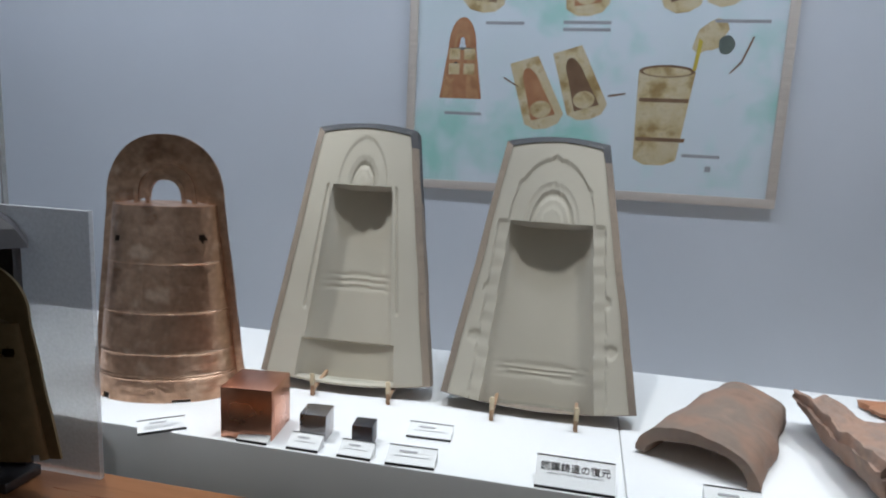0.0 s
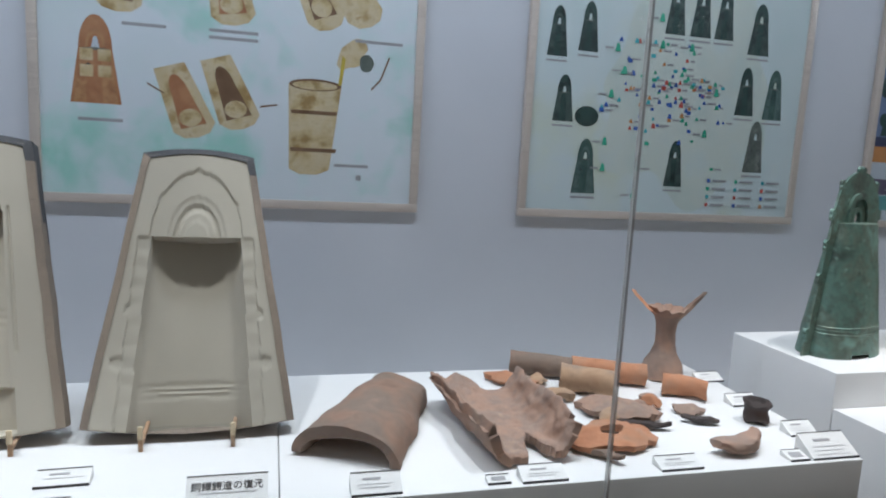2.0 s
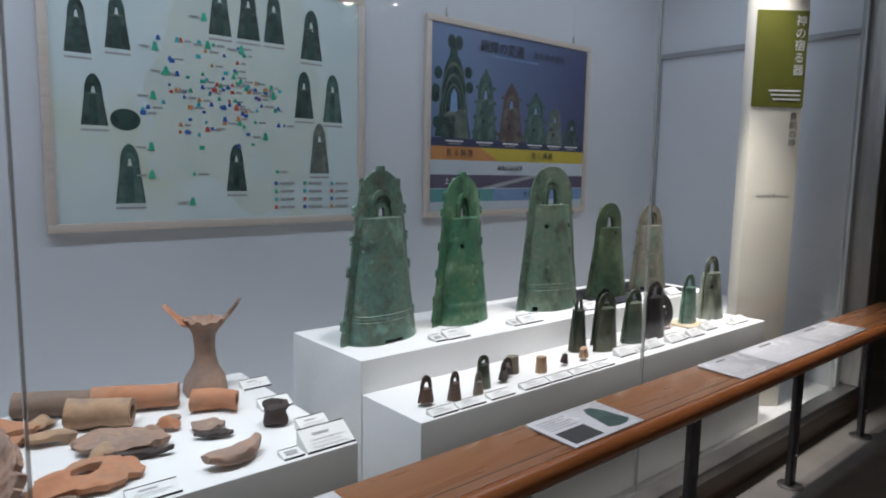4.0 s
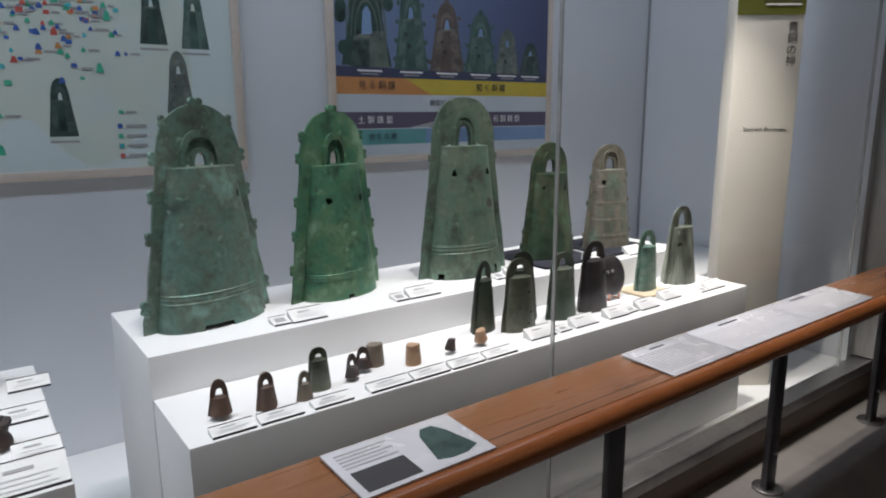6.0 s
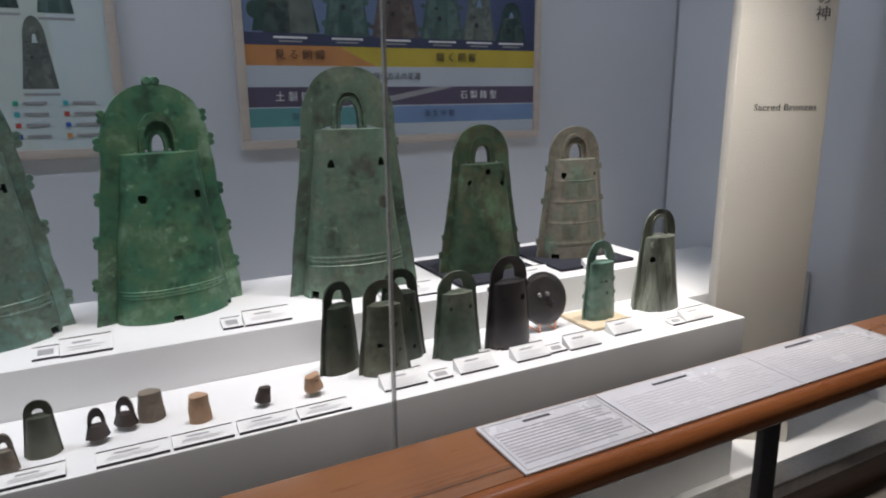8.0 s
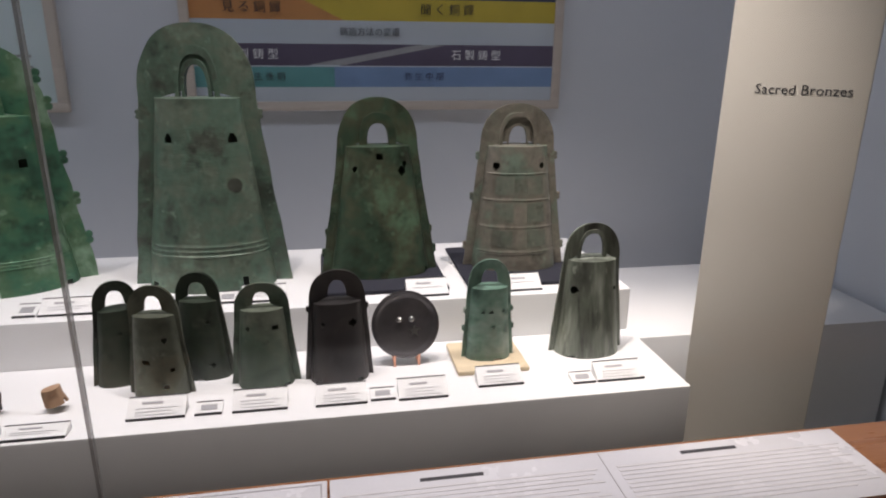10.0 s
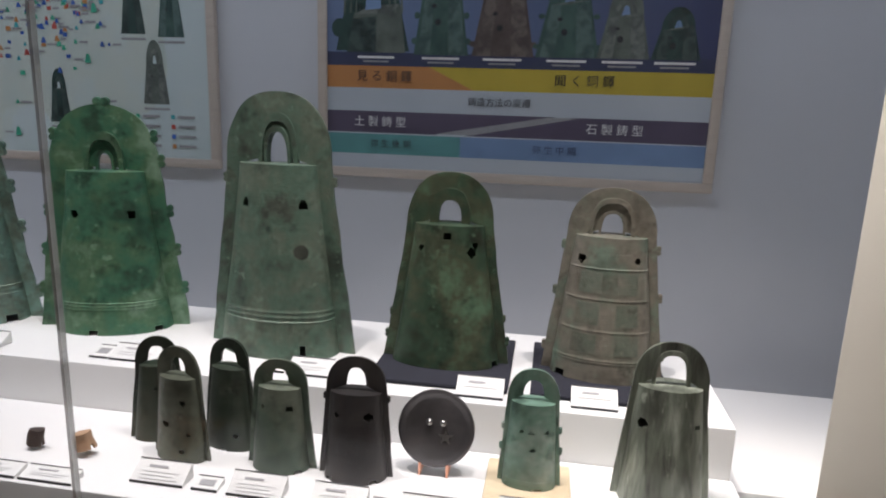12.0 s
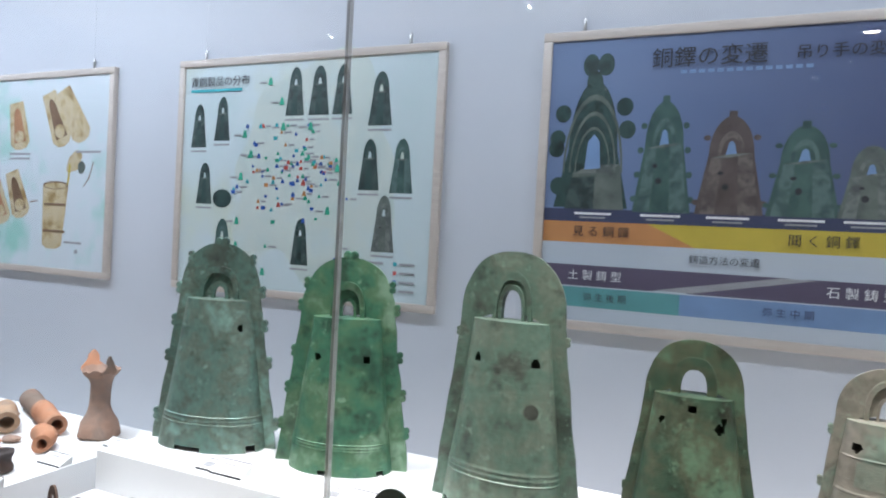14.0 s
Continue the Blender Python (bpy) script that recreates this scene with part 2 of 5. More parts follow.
M["claypink"] = mat("fired_clay_pink", [(0.24, 0.15, 0.115), (0.36, 0.225, 0.165), (0.27, 0.195, 0.16), (0.42, 0.29, 0.21)], 14, 0.9, 0, 0.7, 60)
M["clayorange"] = mat("fired_clay_orange", [(0.30, 0.12, 0.06), (0.46, 0.21, 0.115), (0.36, 0.22, 0.15)], 12, 0.9, 0, 0.5, 70)
M["claytan"] = mat("fired_clay_tan", [(0.30, 0.17, 0.10), (0.42, 0.27, 0.17), (0.25, 0.19, 0.15)], 12, 0.9, 0, 0.5, 70)
M["slag"] = mat("slag_black", [(0.022, 0.018, 0.018), (0.06, 0.04, 0.035)], 20, 0.75, 0, 0.8, 60)
M["minibrown"] = mat("mini_brown", [(0.075, 0.045, 0.035), (0.15, 0.095, 0.07)], 30, 0.7, 0.1, 0.4, 120)
M["minigrey"] = mat("mini_greybrown", [(0.13, 0.11, 0.085), (0.24, 0.20, 0.16)], 30, 0.8, 0, 0.4, 120)
M["p1sheet"] = wash_mat("poster_wash_green", [(0.64, 0.72, 0.74), (0.70, 0.76, 0.80), (0.36, 0.66, 0.58)], 2.6)
M["p2sheet"] = wash_mat("poster_map_pale", [(0.55, 0.66, 0.66), (0.62, 0.71, 0.72), (0.60, 0.66, 0.55)], 2.2)
M["p3sheet"] = wash_mat("poster_blue", [(0.17, 0.235, 0.39), (0.055, 0.068, 0.155)], 1.5)
nt = M["p3sheet"].node_tree
sep, tc3, mr3 = nt.nodes.new("ShaderNodeSeparateXYZ"), nt.nodes.new("ShaderNodeTexCoord"), nt.nodes.new("ShaderNodeMath")
mr3.operation, mr3.inputs[1].default_value, mr3.inputs[2].default_value = "MULTIPLY_ADD", 0.30, 0.28
nt.links.new(tc3.outputs["Object"], sep.inputs[0])
nt.links.new(sep.outputs[0], mr3.inputs[0])
nt.links.new(mr3.outputs[0], [k for k in nt.nodes if k.type == "VALTORGB"][0].inputs[0])
M["pwhite"] = wash_mat("poster_white", [(0.50, 0.56, 0.62), (0.57, 0.62, 0.67)], 2)
M["pbell"] = wash_mat("print_dark_bell", [(0.012, 0.022, 0.022), (0.04, 0.085, 0.075), (0.02, 0.04, 0.04)], 14)
M["pbellg"] = wash_mat("print_green_bell", [(0.035, 0.075, 0.068), (0.075, 0.145, 0.125)], 14)
M["pbellb"] = wash_mat("print_brown_bell", [(0.07, 0.055, 0.05), (0.14, 0.11, 0.10)], 14)
M["pbelly"] = wash_mat("print_grey_bell", [(0.08, 0.10, 0.09), (0.17, 0.20, 0.17)], 14)
for base, lo, hi in (("pbell", (0.022, 0.036, 0.036), (0.075, 0.115, 0.105)), ("pbellg", (0.05, 0.095, 0.09), (0.12, 0.19, 0.175)), ("pbellb", (0.085, 0.07, 0.065), (0.19, 0.155, 0.14)), ("pbelly", (0.085, 0.10, 0.095), (0.21, 0.235, 0.21))):
    M[base + "_body"] = wash_mat("print_body_" + base[1:], [lo, hi, lo, hi], 9)
M["prust_body"] = wash_mat("print_body_rust", [(0.28, 0.11, 0.05), (0.50, 0.27, 0.13), (0.36, 0.16, 0.08)], 12)
M["p2land"] = wash_mat("poster_map_land", [(0.54, 0.63, 0.59), (0.61, 0.67, 0.61), (0.57, 0.66, 0.64)], 6)
M["psand"] = wash_mat("print_sand", [(0.36, 0.24, 0.10), (0.58, 0.46, 0.26), (0.64, 0.54, 0.36), (0.45, 0.31, 0.14)], 11)
M["prust"] = wash_mat("print_rust", [(0.33, 0.13, 0.06), (0.48, 0.24, 0.12)], 16)
M["pbrown"] = wash_mat("print_brown_line", [(0.16, 0.09, 0.05), (0.24, 0.14, 0.08)], 16)


# ---- mesh helpers ----
def mesh_of(name, bm, material, smooth=True):
    bmesh.ops.recalc_face_normals(bm, faces=bm.faces)
    me = bpy.data.meshes.new(name)
    bm.to_mesh(me)
    bm.free()
    me.materials.append(material)
    if smooth:
        me.polygons.foreach_set("use_smooth", [True] * len(me.polygons))
        me.set_sharp_from_angle(angle=radians(38))
    return me


def part(name, bm, material, parent=None, label="", smooth=True):
    ob = new(name, mesh_of(name, bm, material, smooth))
    ob.parent = parent
    if label:
        ob["label"] = label
    return ob


def thing(name, m, label, category, group="", kind=""):
    ob = new(name)
    ob.empty_display_size = 0.05
    ob.matrix_world = m
    return tagged(ob, label, category, group, kind)


def box(x0, x1, y0, y1, z0, z1, bevel=0.0, seg=2):
    bm = bmesh.new()
    bmesh.ops.create_cube(bm, size=1, matrix=Matrix.LocRotScale(((x0 + x1) / 2, (y0 + y1) / 2, (z0 + z1) / 2), None, (x1 - x0, y1 - y0, z1 - z0)))
    if bevel:
        bmesh.ops.bevel(bm, geom=bm.edges[:], offset=bevel, segments=seg, affect="EDGES", profile=0.5)
    return bm


def lathe(profile, seg=32, cap=True):
    """Turned shape about z from (radius, height) pairs."""
    bm = bmesh.new()
    rings = [[bm.verts.new((r * math.cos(2 * math.pi * k / seg), r * math.sin(2 * math.pi * k / seg), z)) for k in range(seg)] for r, z in profile]
    for a, b in zip(rings, rings[1:]):
        for k in range(seg):
            bm.faces.new((a[k], a[(k + 1) % seg], b[(k + 1) % seg], b[k]))
    if cap:
        bm.faces.new(rings[0])
        bm.faces.new(rings[-1])
    return bm


def plate(points, thick, at=0.0):
    """A flat polygon with thickness: points (u, w) in the xz plane, its front at y = at, its back at at + thick."""
    bm = bmesh.new()
    front = [bm.verts.new((u, at, w)) for u, w in points]
    back = [bm.verts.new((u, at + thick, w)) for u, w in points]
    bm.faces.new(front)
    bm.faces.new(back[::-1])
    n = len(points)
    for k in range(n):
        bm.faces.new((front[k], front[(k + 1) % n], back[(k + 1) % n], back[k]))
    return bm


def jitter(bm, amount, freq, seed=0.0):
    for v in bm.verts:
        q = v.co * freq + Vector((seed, seed * 1.7, -seed))
        v.co += Vector((noise.noise(q), noise.noise(q + Vector((9, 2, 4))), noise.noise(q + Vector((3, 8, 1))))) * amount
    return bm


def words(text, size, m, material, parent, name="lettering", align="CENTER", thick=0.0004):
    cu = bpy.data.curves.new(name, "FONT")
    cu.body, cu.size, cu.extrude, cu.align_x, cu.align_y = text, size, thick, align, "CENTER"
    cu.resolution_u = 2
    tmp = bpy.data.objects.new(name, cu)
    scene.collection.objects.link(tmp)
    bpy.context.view_layer.update()
    me = bpy.data.meshes.new_from_object(tmp.evaluated_get(bpy.context.evaluated_depsgraph_get()))
    bpy.data.objects.remove(tmp)
    me.materials.clear()
    me.materials.append(material)
    ob = new(name, me)
    ob.parent = parent
    ob.matrix_local = m
    return ob


# ---- the setting ----
WALL_Y, GLASS_Y, END_X, LEFT_X, CASE_TOP = 2.278, 0.944, 4.88, -3.2, 2.9


def structure(name, bm, material, label, category, smooth=False):
    return tagged(part(name, bm, material, None, "", smooth), label, category, "", "structure")


structure("floor", box(-6, 8, -5, 3.2, -0.15, -0.055), M["carpet"], "dark grey gallery carpet in front of the case", "floor")
structure("wall_north", box(LEFT_X, END_X + 0.1, WALL_Y, WALL_Y + 0.12, 0.0, 3.2), M["wall"], "pale blue-grey cloth back wall of the display case", "wall")
structure("wall_case_end", box(END_X, END_X + 0.1, GLASS_Y + 0.03, WALL_Y - 0.002, 0.0, 3.2), M["wall"], "pale grey end wall of the display case", "wall")
# thin ledge strip, the end wall's shadow line put into its grey
structure("trim", box(END_X - 0.022, END_X - 0.002, 1.0, WALL_Y - 0.003, 2.203, 2.236, 0.003), M["acrylgrey"], "narrow ledge strip across the end wall, grey for its shadow line", "ledge")
structure("trim", box(END_X - 0.010, END_X - 0.002, WALL_Y - 0.012, WALL_Y - 0.003, 0.123, 2.194), M["acrylgrey"], "thin dark joint in the corner of the case", "joint")
structure("wall_case_left", box(LEFT_X - 0.1, LEFT_X - 0.002, GLASS_Y, WALL_Y + 0.12, 0.0, 3.2), M["wall"], "pale grey far end wall of the case", "wall")
structure("case_floor", box(LEFT_X, END_X - 0.002, 0.93, WALL_Y - 0.002, -0.054, 0.122, 0.003), M["white"], "white raised floor inside the display case", "case floor")
structure("case_ceiling", box(LEFT_X, END_X + 0.1, 0.90, WALL_Y - 0.002, CASE_TOP, CASE_TOP + 0.1), M["casetop"], "white closed top of the display case", "ceiling")
structure("case_header", box(LEFT_X, 6.0, 0.86, 0.90, 2.72, 3.2), M["gallery"], "dark header panel above the case glass", "wall")
structure("ceiling", box(-6, 8, -5, 0.86, 3.2, 3.3), M["ceil"], "dark grey gallery ceiling", "ceiling")
structure("wall_south", box(-6, 8, -5.1, -5.0, 0, 3.2), M["gallery"], "dim brown gallery wall", "wall")
structure("wall_west", box(-6.1, -6.0, -5, 3.2, 0, 3.2), M["gallery"], "dim brown gallery wall", "wall")
structure("wall_east", box(8.0, 8.1, -5, 3.2, 0, 3.2), M["gallery"], "dim brown gallery wall", "wall")
structure("wall_beyond", box(5.35, 8.0, 1.5, 1.6, 0, 3.2), M["gallery"], "dim brown wall past the end of the case", "wall")
structure("baseboard", box(LEFT_X, 5.2, 0.90, 0.926, -0.054, 0.085, 0.002), M["darkwood"], "dark wooden base under the case front", "baseboard")
sill = structure("trim", box(LEFT_X, 5.0, 0.875, 0.965, 0.087, 0.14, 0.006), M["steel"], "brushed steel sill under the case glass", "sill")
pillar = structure("trim", box(4.93, 5.06, 0.86, 1.0, 0.142, 2.72, 0.01), M["steel"], "tall brushed steel jamb at the end of the case", "jamb")
structure("wall_pier", box(5.08, 5.33, 0.95, 1.6, 0, 3.2), M["gallery"], "dark pier beside the display case", "pier")

case = thing("window_1", pose(0, GLASS_Y, 0.142), "clear glass front of the display case with thin joints", "glass front", kind="structure")
SEAMS = (-3.2, -1.262, 0.730, 2.722, 4.714, 4.925)
for a, b in zip(SEAMS, SEAMS[1:]):
    g = part("pane", box(a + 0.004, b - 0.004, -0.005, 0.005, 0.0, 2.575), M["glass"], case, "", False)
    g.visible_shadow = False
for s in SEAMS[1:-1]:
    part("joint", box(s - 0.003, s + 0.003, -0.006, 0.006, 0.0, 2.575), M["seam"], case, "grey silicone joint", False)


# ---- plinths ----
def plinth(name, x0, x1, y0, y1, z0, z1, label):
    tagged(part(name, box(x0, x1, y0, y1, z0, z1, 0.004), M["white"]), label, "plinth")


LOW, UP = 0.662, 0.773
plinth("display_plinth", -3.0, 0.05, 1.006, 1.775, 0.1225, LOW, "long white painted plinth under the casting replicas")
plinth("display_plinth", 0.0515, 1.485, 1.006, 1.775, 0.1225, LOW, "long white painted plinth under the clay mould fragments")
plinth("display_plinth", 1.699, 3.918, 1.006, 1.315, 0.1225, LOW, "white painted plinth, lower step under small bells")
plinth("display_plinth", 1.697, 3.914, 1.317, 1.785, 0.1225, UP, "white painted plinth, raised step under large bells")
plinth("display_plinth", 3.92, 4.86, 1.415, 2.0, 0.1225, 0.580, "plain white plinth beside the sign column")


# ---- bronze bells ----
def lens(a, hx, hy):
    """Point of a pointed-oval section: hx half width, hy half depth."""
    c, s = math.cos(a), math.sin(a)
    return hx * math.copysign(abs(c) ** 1.0, c), hy * math.copysign(abs(s) ** 0.82, s)


def bell_body(wb, db, wt, dt, h, ridges, holes, notches, flare, wobble, seed):
    """A hollow flattened bell open below; holes are (angle, height, half size), notches (angle, half size, height)."""
    na, nz = (120, 64) if wb > 0.2 else (96, 48) if wb > 0.09 else (56, 30)
    zs = [k / nz for k in range(nz + 1)]
    for r in ridges:
        zs += [r - 0.009, r, r + 0.009]
    zs = sorted(set(round(z, 4) for z in zs))
    bm = bmesh.new()
    rows = []
    for z in zs:
        k = (1 - z) ** flare
        hx, hy = (wt + (wb - wt) * k) / 2, (dt + (db - dt) * k) / 2
        up = 0.0022 * (wb / 0.35) if any(abs(z - r) < 0.002 for r in ridges) else 0.0
        row = []
        for j in range(na):
            a = 2 * math.pi * j / na
            x, y = lens(a, hx + up, hy + up)
            d = 1 + wobble * noise.noise(Vector((x * 9, y * 9 + seed, z * 3)))
            row.append(bm.verts.new((x * d, y * d, z * h + (0.006 * wobble * 20 * noise.noise(Vector((x * 12, seed, 1))) * (wb / 0.35) if z == 0 else 0))))
        rows.append(row)
    for i in range(len(zs) - 1):
        zc = (zs[i] + zs[i + 1]) / 2
        for j in range(na):
            a = 360 * (j + 0.5) / na
            if any(math.hypot(((a - ha + 180) % 360 - 180) / (hs * 205), (zc - hz) / (hs * 0.74)) < 1 for ha, hz, hs in holes):
                continue
            if any(abs((a - ha + 180) % 360 - 180) < hs * 180 and zc < hh for ha, hs, hh in notches):
                continue
            bm.faces.new((rows[i][j], rows[i][(j + 1) % na], rows[i + 1][(j + 1) % na], rows[i + 1][j]))
    top = rows[-1]
    cx = [bm.verts.new((v.co.x * 0.55, v.co.y * 0.4, h + 0.002)) for v in top]
    for j in range(na):
        bm.faces.new((top[j], top[(j + 1) % na], cx[(j + 1) % na], cx[j]))
    bm.faces.new(cx)
    bmesh.ops.recalc_face_normals(bm, faces=bm.faces)
    bmesh.ops.solidify(bm, geom=bm.faces[:], thickness=0.004)
    return bm


def body_patch(wb, db, wt, dt, h, flare, a0, a1, z0, z1, round_edge):
    """A thin raised field that follows the bell's wall between two angles and two heights."""
    bm = bmesh.new()
    n = 10
    layers = []
    for lift in (0.0006, -0.004):
        rows = []
        for i in range(n + 1):
            row = []
            for j in range(n + 1):
                p, q = 2 * j / n - 1, 2 * i / n - 1
                if round_edge:
                    p, q = p * math.sqrt(1 - q * q / 2), q * math.sqrt(1 - p * p / 2)
                a, z = radians((a0 + a1) / 2 + p * (a1 - a0) / 2), (z0 + z1) / 2 + q * (z1 - z0) / 2
                k = (1 - z) ** flare
                x, y = lens(a, (wt + (wb - wt) * k) / 2 + lift, (dt + (db - dt) * k) / 2 + lift)
                row.append(bm.verts.new((x, y, z * h)))
            rows.append(row)
        layers.append(rows)
    for rows in layers:
        for i in range(n):
            for j in range(n):
                bm.faces.new((rows[i][j], rows[i][j + 1], rows[i + 1][j + 1], rows[i + 1][j]))
    f, b = layers
    for k in range(n):
        for (i0, j0), (i1, j1) in (((0, k), (0, k + 1)), ((n, k), (n, k + 1)), ((k, 0), (k + 1, 0)), ((k, n), (k + 1, n))):
            bm.faces.new((f[i0][j0], f[i1][j1], b[i1][j1], b[i0][j0]))
    return bm


def fin_rows(w, wb, wt, hb, h, flare, open_w, open_h, round_top):
    """Outer and inner outline of the fin plate, from one foot over the handle to the other foot."""
    outer, inner = [], []
    shoulder = wt / 2 + (w - wb) / 2 * 0.9
    for k in range(13):
        z = k / 12
        q = (1 - z) ** flare
        bx = (wt + (wb - wt) * q) / 2
        fx = bx + (w - wb) / 2 * (0.9 + 0.1 * q)
        outer.append((-fx, z * hb))
        inner.append((-bx + 0.012 * wb / 0.3, z * hb))
    ah = h - hb
    for k in range(1, 24):
        a = math.pi * k / 24
        c, s = -math.cos(a), math.sin(a)
        outer.append((shoulder * math.copysign(abs(c) ** round_top, c), hb + ah * s ** round_top))
        inner.append((open_w / 2 * math.copysign(abs(c) ** 0.8, c), hb + open_h * s ** 0.7))
    for (ox, oz), (ix, iz) in zip(outer[12::-1], inner[12::-1]):
        outer.append((-ox, oz))
        inner.append((-ix, iz))
    return outer, inner


def strip_plate(outer, inner, thick, wobble=0.0, seed=0.0):
    bm = bmesh.new()
    cols = []
    for (ox, oz), (ix, iz) in zip(outer, inner):
        d = 1 + wobble * noise.noise(Vector((ox * 14, oz * 14, seed)))
        cols.append([bm.verts.new(p) for p in ((ox * d, -thick / 2, oz), (ix, -thick / 2, iz), (ix, thick / 2, iz), (ox * d, thick / 2, oz))])
    for a, b in zip(cols, cols[1:]):
        for k in range(4):
            bm.faces.new((a[k], a[(k + 1) % 4], b[(k + 1) % 4], b[k]))
    bm.faces.new(cols[0])
    bm.faces.new(cols[-1][::-1])
    return bm


def knob(size, thick, lobes=2):
    bm = bmesh.new()
    for k in range(lobes):
        bmesh.ops.create_cone(bm, cap_ends=True, segments=14, radius1=size * 0.62, radius2=size * 0.5, depth=thick,
                              matrix=pose(0, 0, size * (k - (lobes - 1) / 2) * 1.0, 90, 0, 0))
    return bm


def bell(m, material, label, w, wb, db, wt, dt, hb, h, ridges=(), holes=(), notches=(), open_w=0.06, open_h=0.08, rings=((1.0, 1.5, 2.2),), knobs=(), top_knob=False,
         flare=1.0, wobble=0.02, thick=0.008, round_top=0.9, group="bronze bells", seed=0.0, name="bronze_bell", patches=()):
    t = thing(name, m, label, "bronze bell", group)
    part("body", bell_body(wb, db, wt, dt, hb, ridges, holes, notches, flare, wobble, seed), material, t)
    for a0, a1, z0, z1, patch_mat, patch_name, round_edge in patches:
        part(patch_name, body_patch(wb, db, wt, dt, hb, flare, a0, a1, z0, z1, round_edge), patch_mat, t)
    outer, inner = fin_rows(w, wb, wt, hb, h, flare, open_w, open_h, round_top)
    part("fin", strip_plate(outer, inner, thick, wobble * 2, seed), material, t, "thin flange running up the sides into a loop")
    for k0, k1, bulk in rings:
        arc0, arc1 = [], []
        for k in range(25):
            a = math.pi * k / 24
            c, s = -math.cos(a), math.sin(a)
            arc0.append((open_w / 2 * k1 * math.copysign(abs(c) ** 0.8, c), hb + open_h * (0.35 + k1 * 0.65) * s ** 0.7))
            arc1.append((open_w / 2 * k0 * math.copysign(abs(c) ** 0.8, c), hb + open_h * (0.35 + k0 * 0.65) * s ** 0.7))
        part("handle_ring", strip_plate(arc0, arc1, thick * bulk), material, t)
    n = len(outer)
    for z, size in knobs:
        for side in (-1, 1):
            best = min((p for p in outer if p[0] * side > 0), key=lambda p: abs(p[1] - z * h))
            ob = part("ornament", knob(size, thick * 1.2), material, t)
            ob.matrix_local = pose(best[0] + side * size * 0.25, 0, best[1], 0, 0, 0)
    if top_knob:
        ob = part("ornament", knob(0.02, thick * 1.2), material, t)
        ob.matrix_local = pose(0, 0, h + 0.006, 0, 90, 0)
    return t


F = 270  # the side that faces the glass
bell(pose(1.925, 1.543, UP, 0, 0, 14.5), M["pat1"], "large bluish-green bronze bell with notched flange and broken foot", 0.405, 0.340, 0.205, 0.205, 0.10, 0.442, 0.612,
     (0.18, 0.205, 0.23), ((F + 52, 0.82, 0.03),), ((F - 12, 0.085, 0.035), (F + 62, 0.04, 0.05)), 0.036, 0.038, ((1.0, 1.6, 1.6), (2.7, 3.5, 3.0)),
     ((0.14, 0.018), (0.40, 0.018), (0.60, 0.018), (0.76, 0.018), (0.92, 0.016)), True, 1.05, seed=1)
bell(pose(2.357, 1.582, UP, 0, 0, 15.4), M["pat2"], "bright green patinated bronze bell with lobed flange", 0.390, 0.300, 0.195, 0.195, 0.095, 0.424, 0.595,
     (0.16, 0.18, 0.20), ((F - 38, 0.745, 0.036), (F + 42, 0.745, 0.036)), ((F - 10, 0.025, 0.03), (F + 60, 0.03, 0.03)), 0.034, 0.045, ((1.0, 1.4, 1.5), (2.2, 2.9, 3.4)),
     ((0.18, 0.016), (0.36, 0.016), (0.56, 0.016), (0.74, 0.016), (0.88, 0.016)), True, 1.05, seed=2)
bell(pose(2.857, 1.537, UP, 0, 0, -3), M["pat3"], "tallest grey-green bronze bell with wide rounded loop", 0.395, 0.315, 0.195, 0.200, 0.088, 0.469, 0.64,
     (0.20, 0.225, 0.25), ((F - 38, 0.80, 0.032), (F + 47, 0.80, 0.036)), ((F + 36, 0.022, 0.085), (F - 60, 0.03, 0.04)), 0.054, 0.076, ((1.0, 1.25, 2.8), (1.5, 1.9, 1.8)),
     ((0.66, 0.011),), False, 1.1, round_top=0.85, seed=3, patches=((F + 30, F + 50, 0.525, 0.60, M["stain"], "dark_stain", True),))
bell(pose(3.285, 1.525, UP + 0.012, 0, 0, 1), M["pat4"], "dark olive-green bronze bell with pierced shoulder on a navy cloth", 0.308, 0.262, 0.150, 0.164, 0.080, 0.337, 0.458,
     (), ((F - 44, 0.84, 0.03), (F, 0.93, 0.035), (F + 40, 0.82, 0.045), (F + 48, 0.87, 0.03)), ((F + 70, 0.04, 0.05),), 0.054, 0.056, ((1.0, 1.75, 2.2),),
     ((0.14, 0.010), (0.22, 0.008)), False, 1.1, 0.02, seed=4)
bell(pose(3.656, 1.528, UP + 0.012, 0, 0, -5), M["pat5"], "pale brown bronze bell with banded panels on navy cloth", 0.280, 0.235, 0.145, 0.158, 0.080, 0.331, 0.440,
     (0.14, 0.155, 0.36, 0.58, 0.79), ((F - 46, 0.85, 0.042), (F + 46, 0.85, 0.032)), ((F - 55, 0.05, 0.04),), 0.048, 0.050, ((1.0, 1.2, 1.4), (1.75, 2.1, 2.4)),
     ((0.15, 0.010), (0.42, 0.010), (0.72, 0.010)), False, 1.0, 0.012, seed=5,
     patches=[(F + a, F + b, z0, z1, M["patpanel"], "green_panel", False) for a, b in ((-42, -8), (14, 46)) for z0, z1 in ((0.20, 0.335), (0.40, 0.555), (0.62, 0.765))])
SM = dict(thick=0.006, group="small bronze bells")
bell(pose(2.700, 1.235, LOW, 0, 0, 20), M["patd"], "small dark green bronze bell with cracked loop", 0.126, 0.108, 0.070, 0.072, 0.045, 0.168, 0.229, (), ((F, 0.7, 0.03),), (), 0.036, 0.040, (), seed=6, **SM)
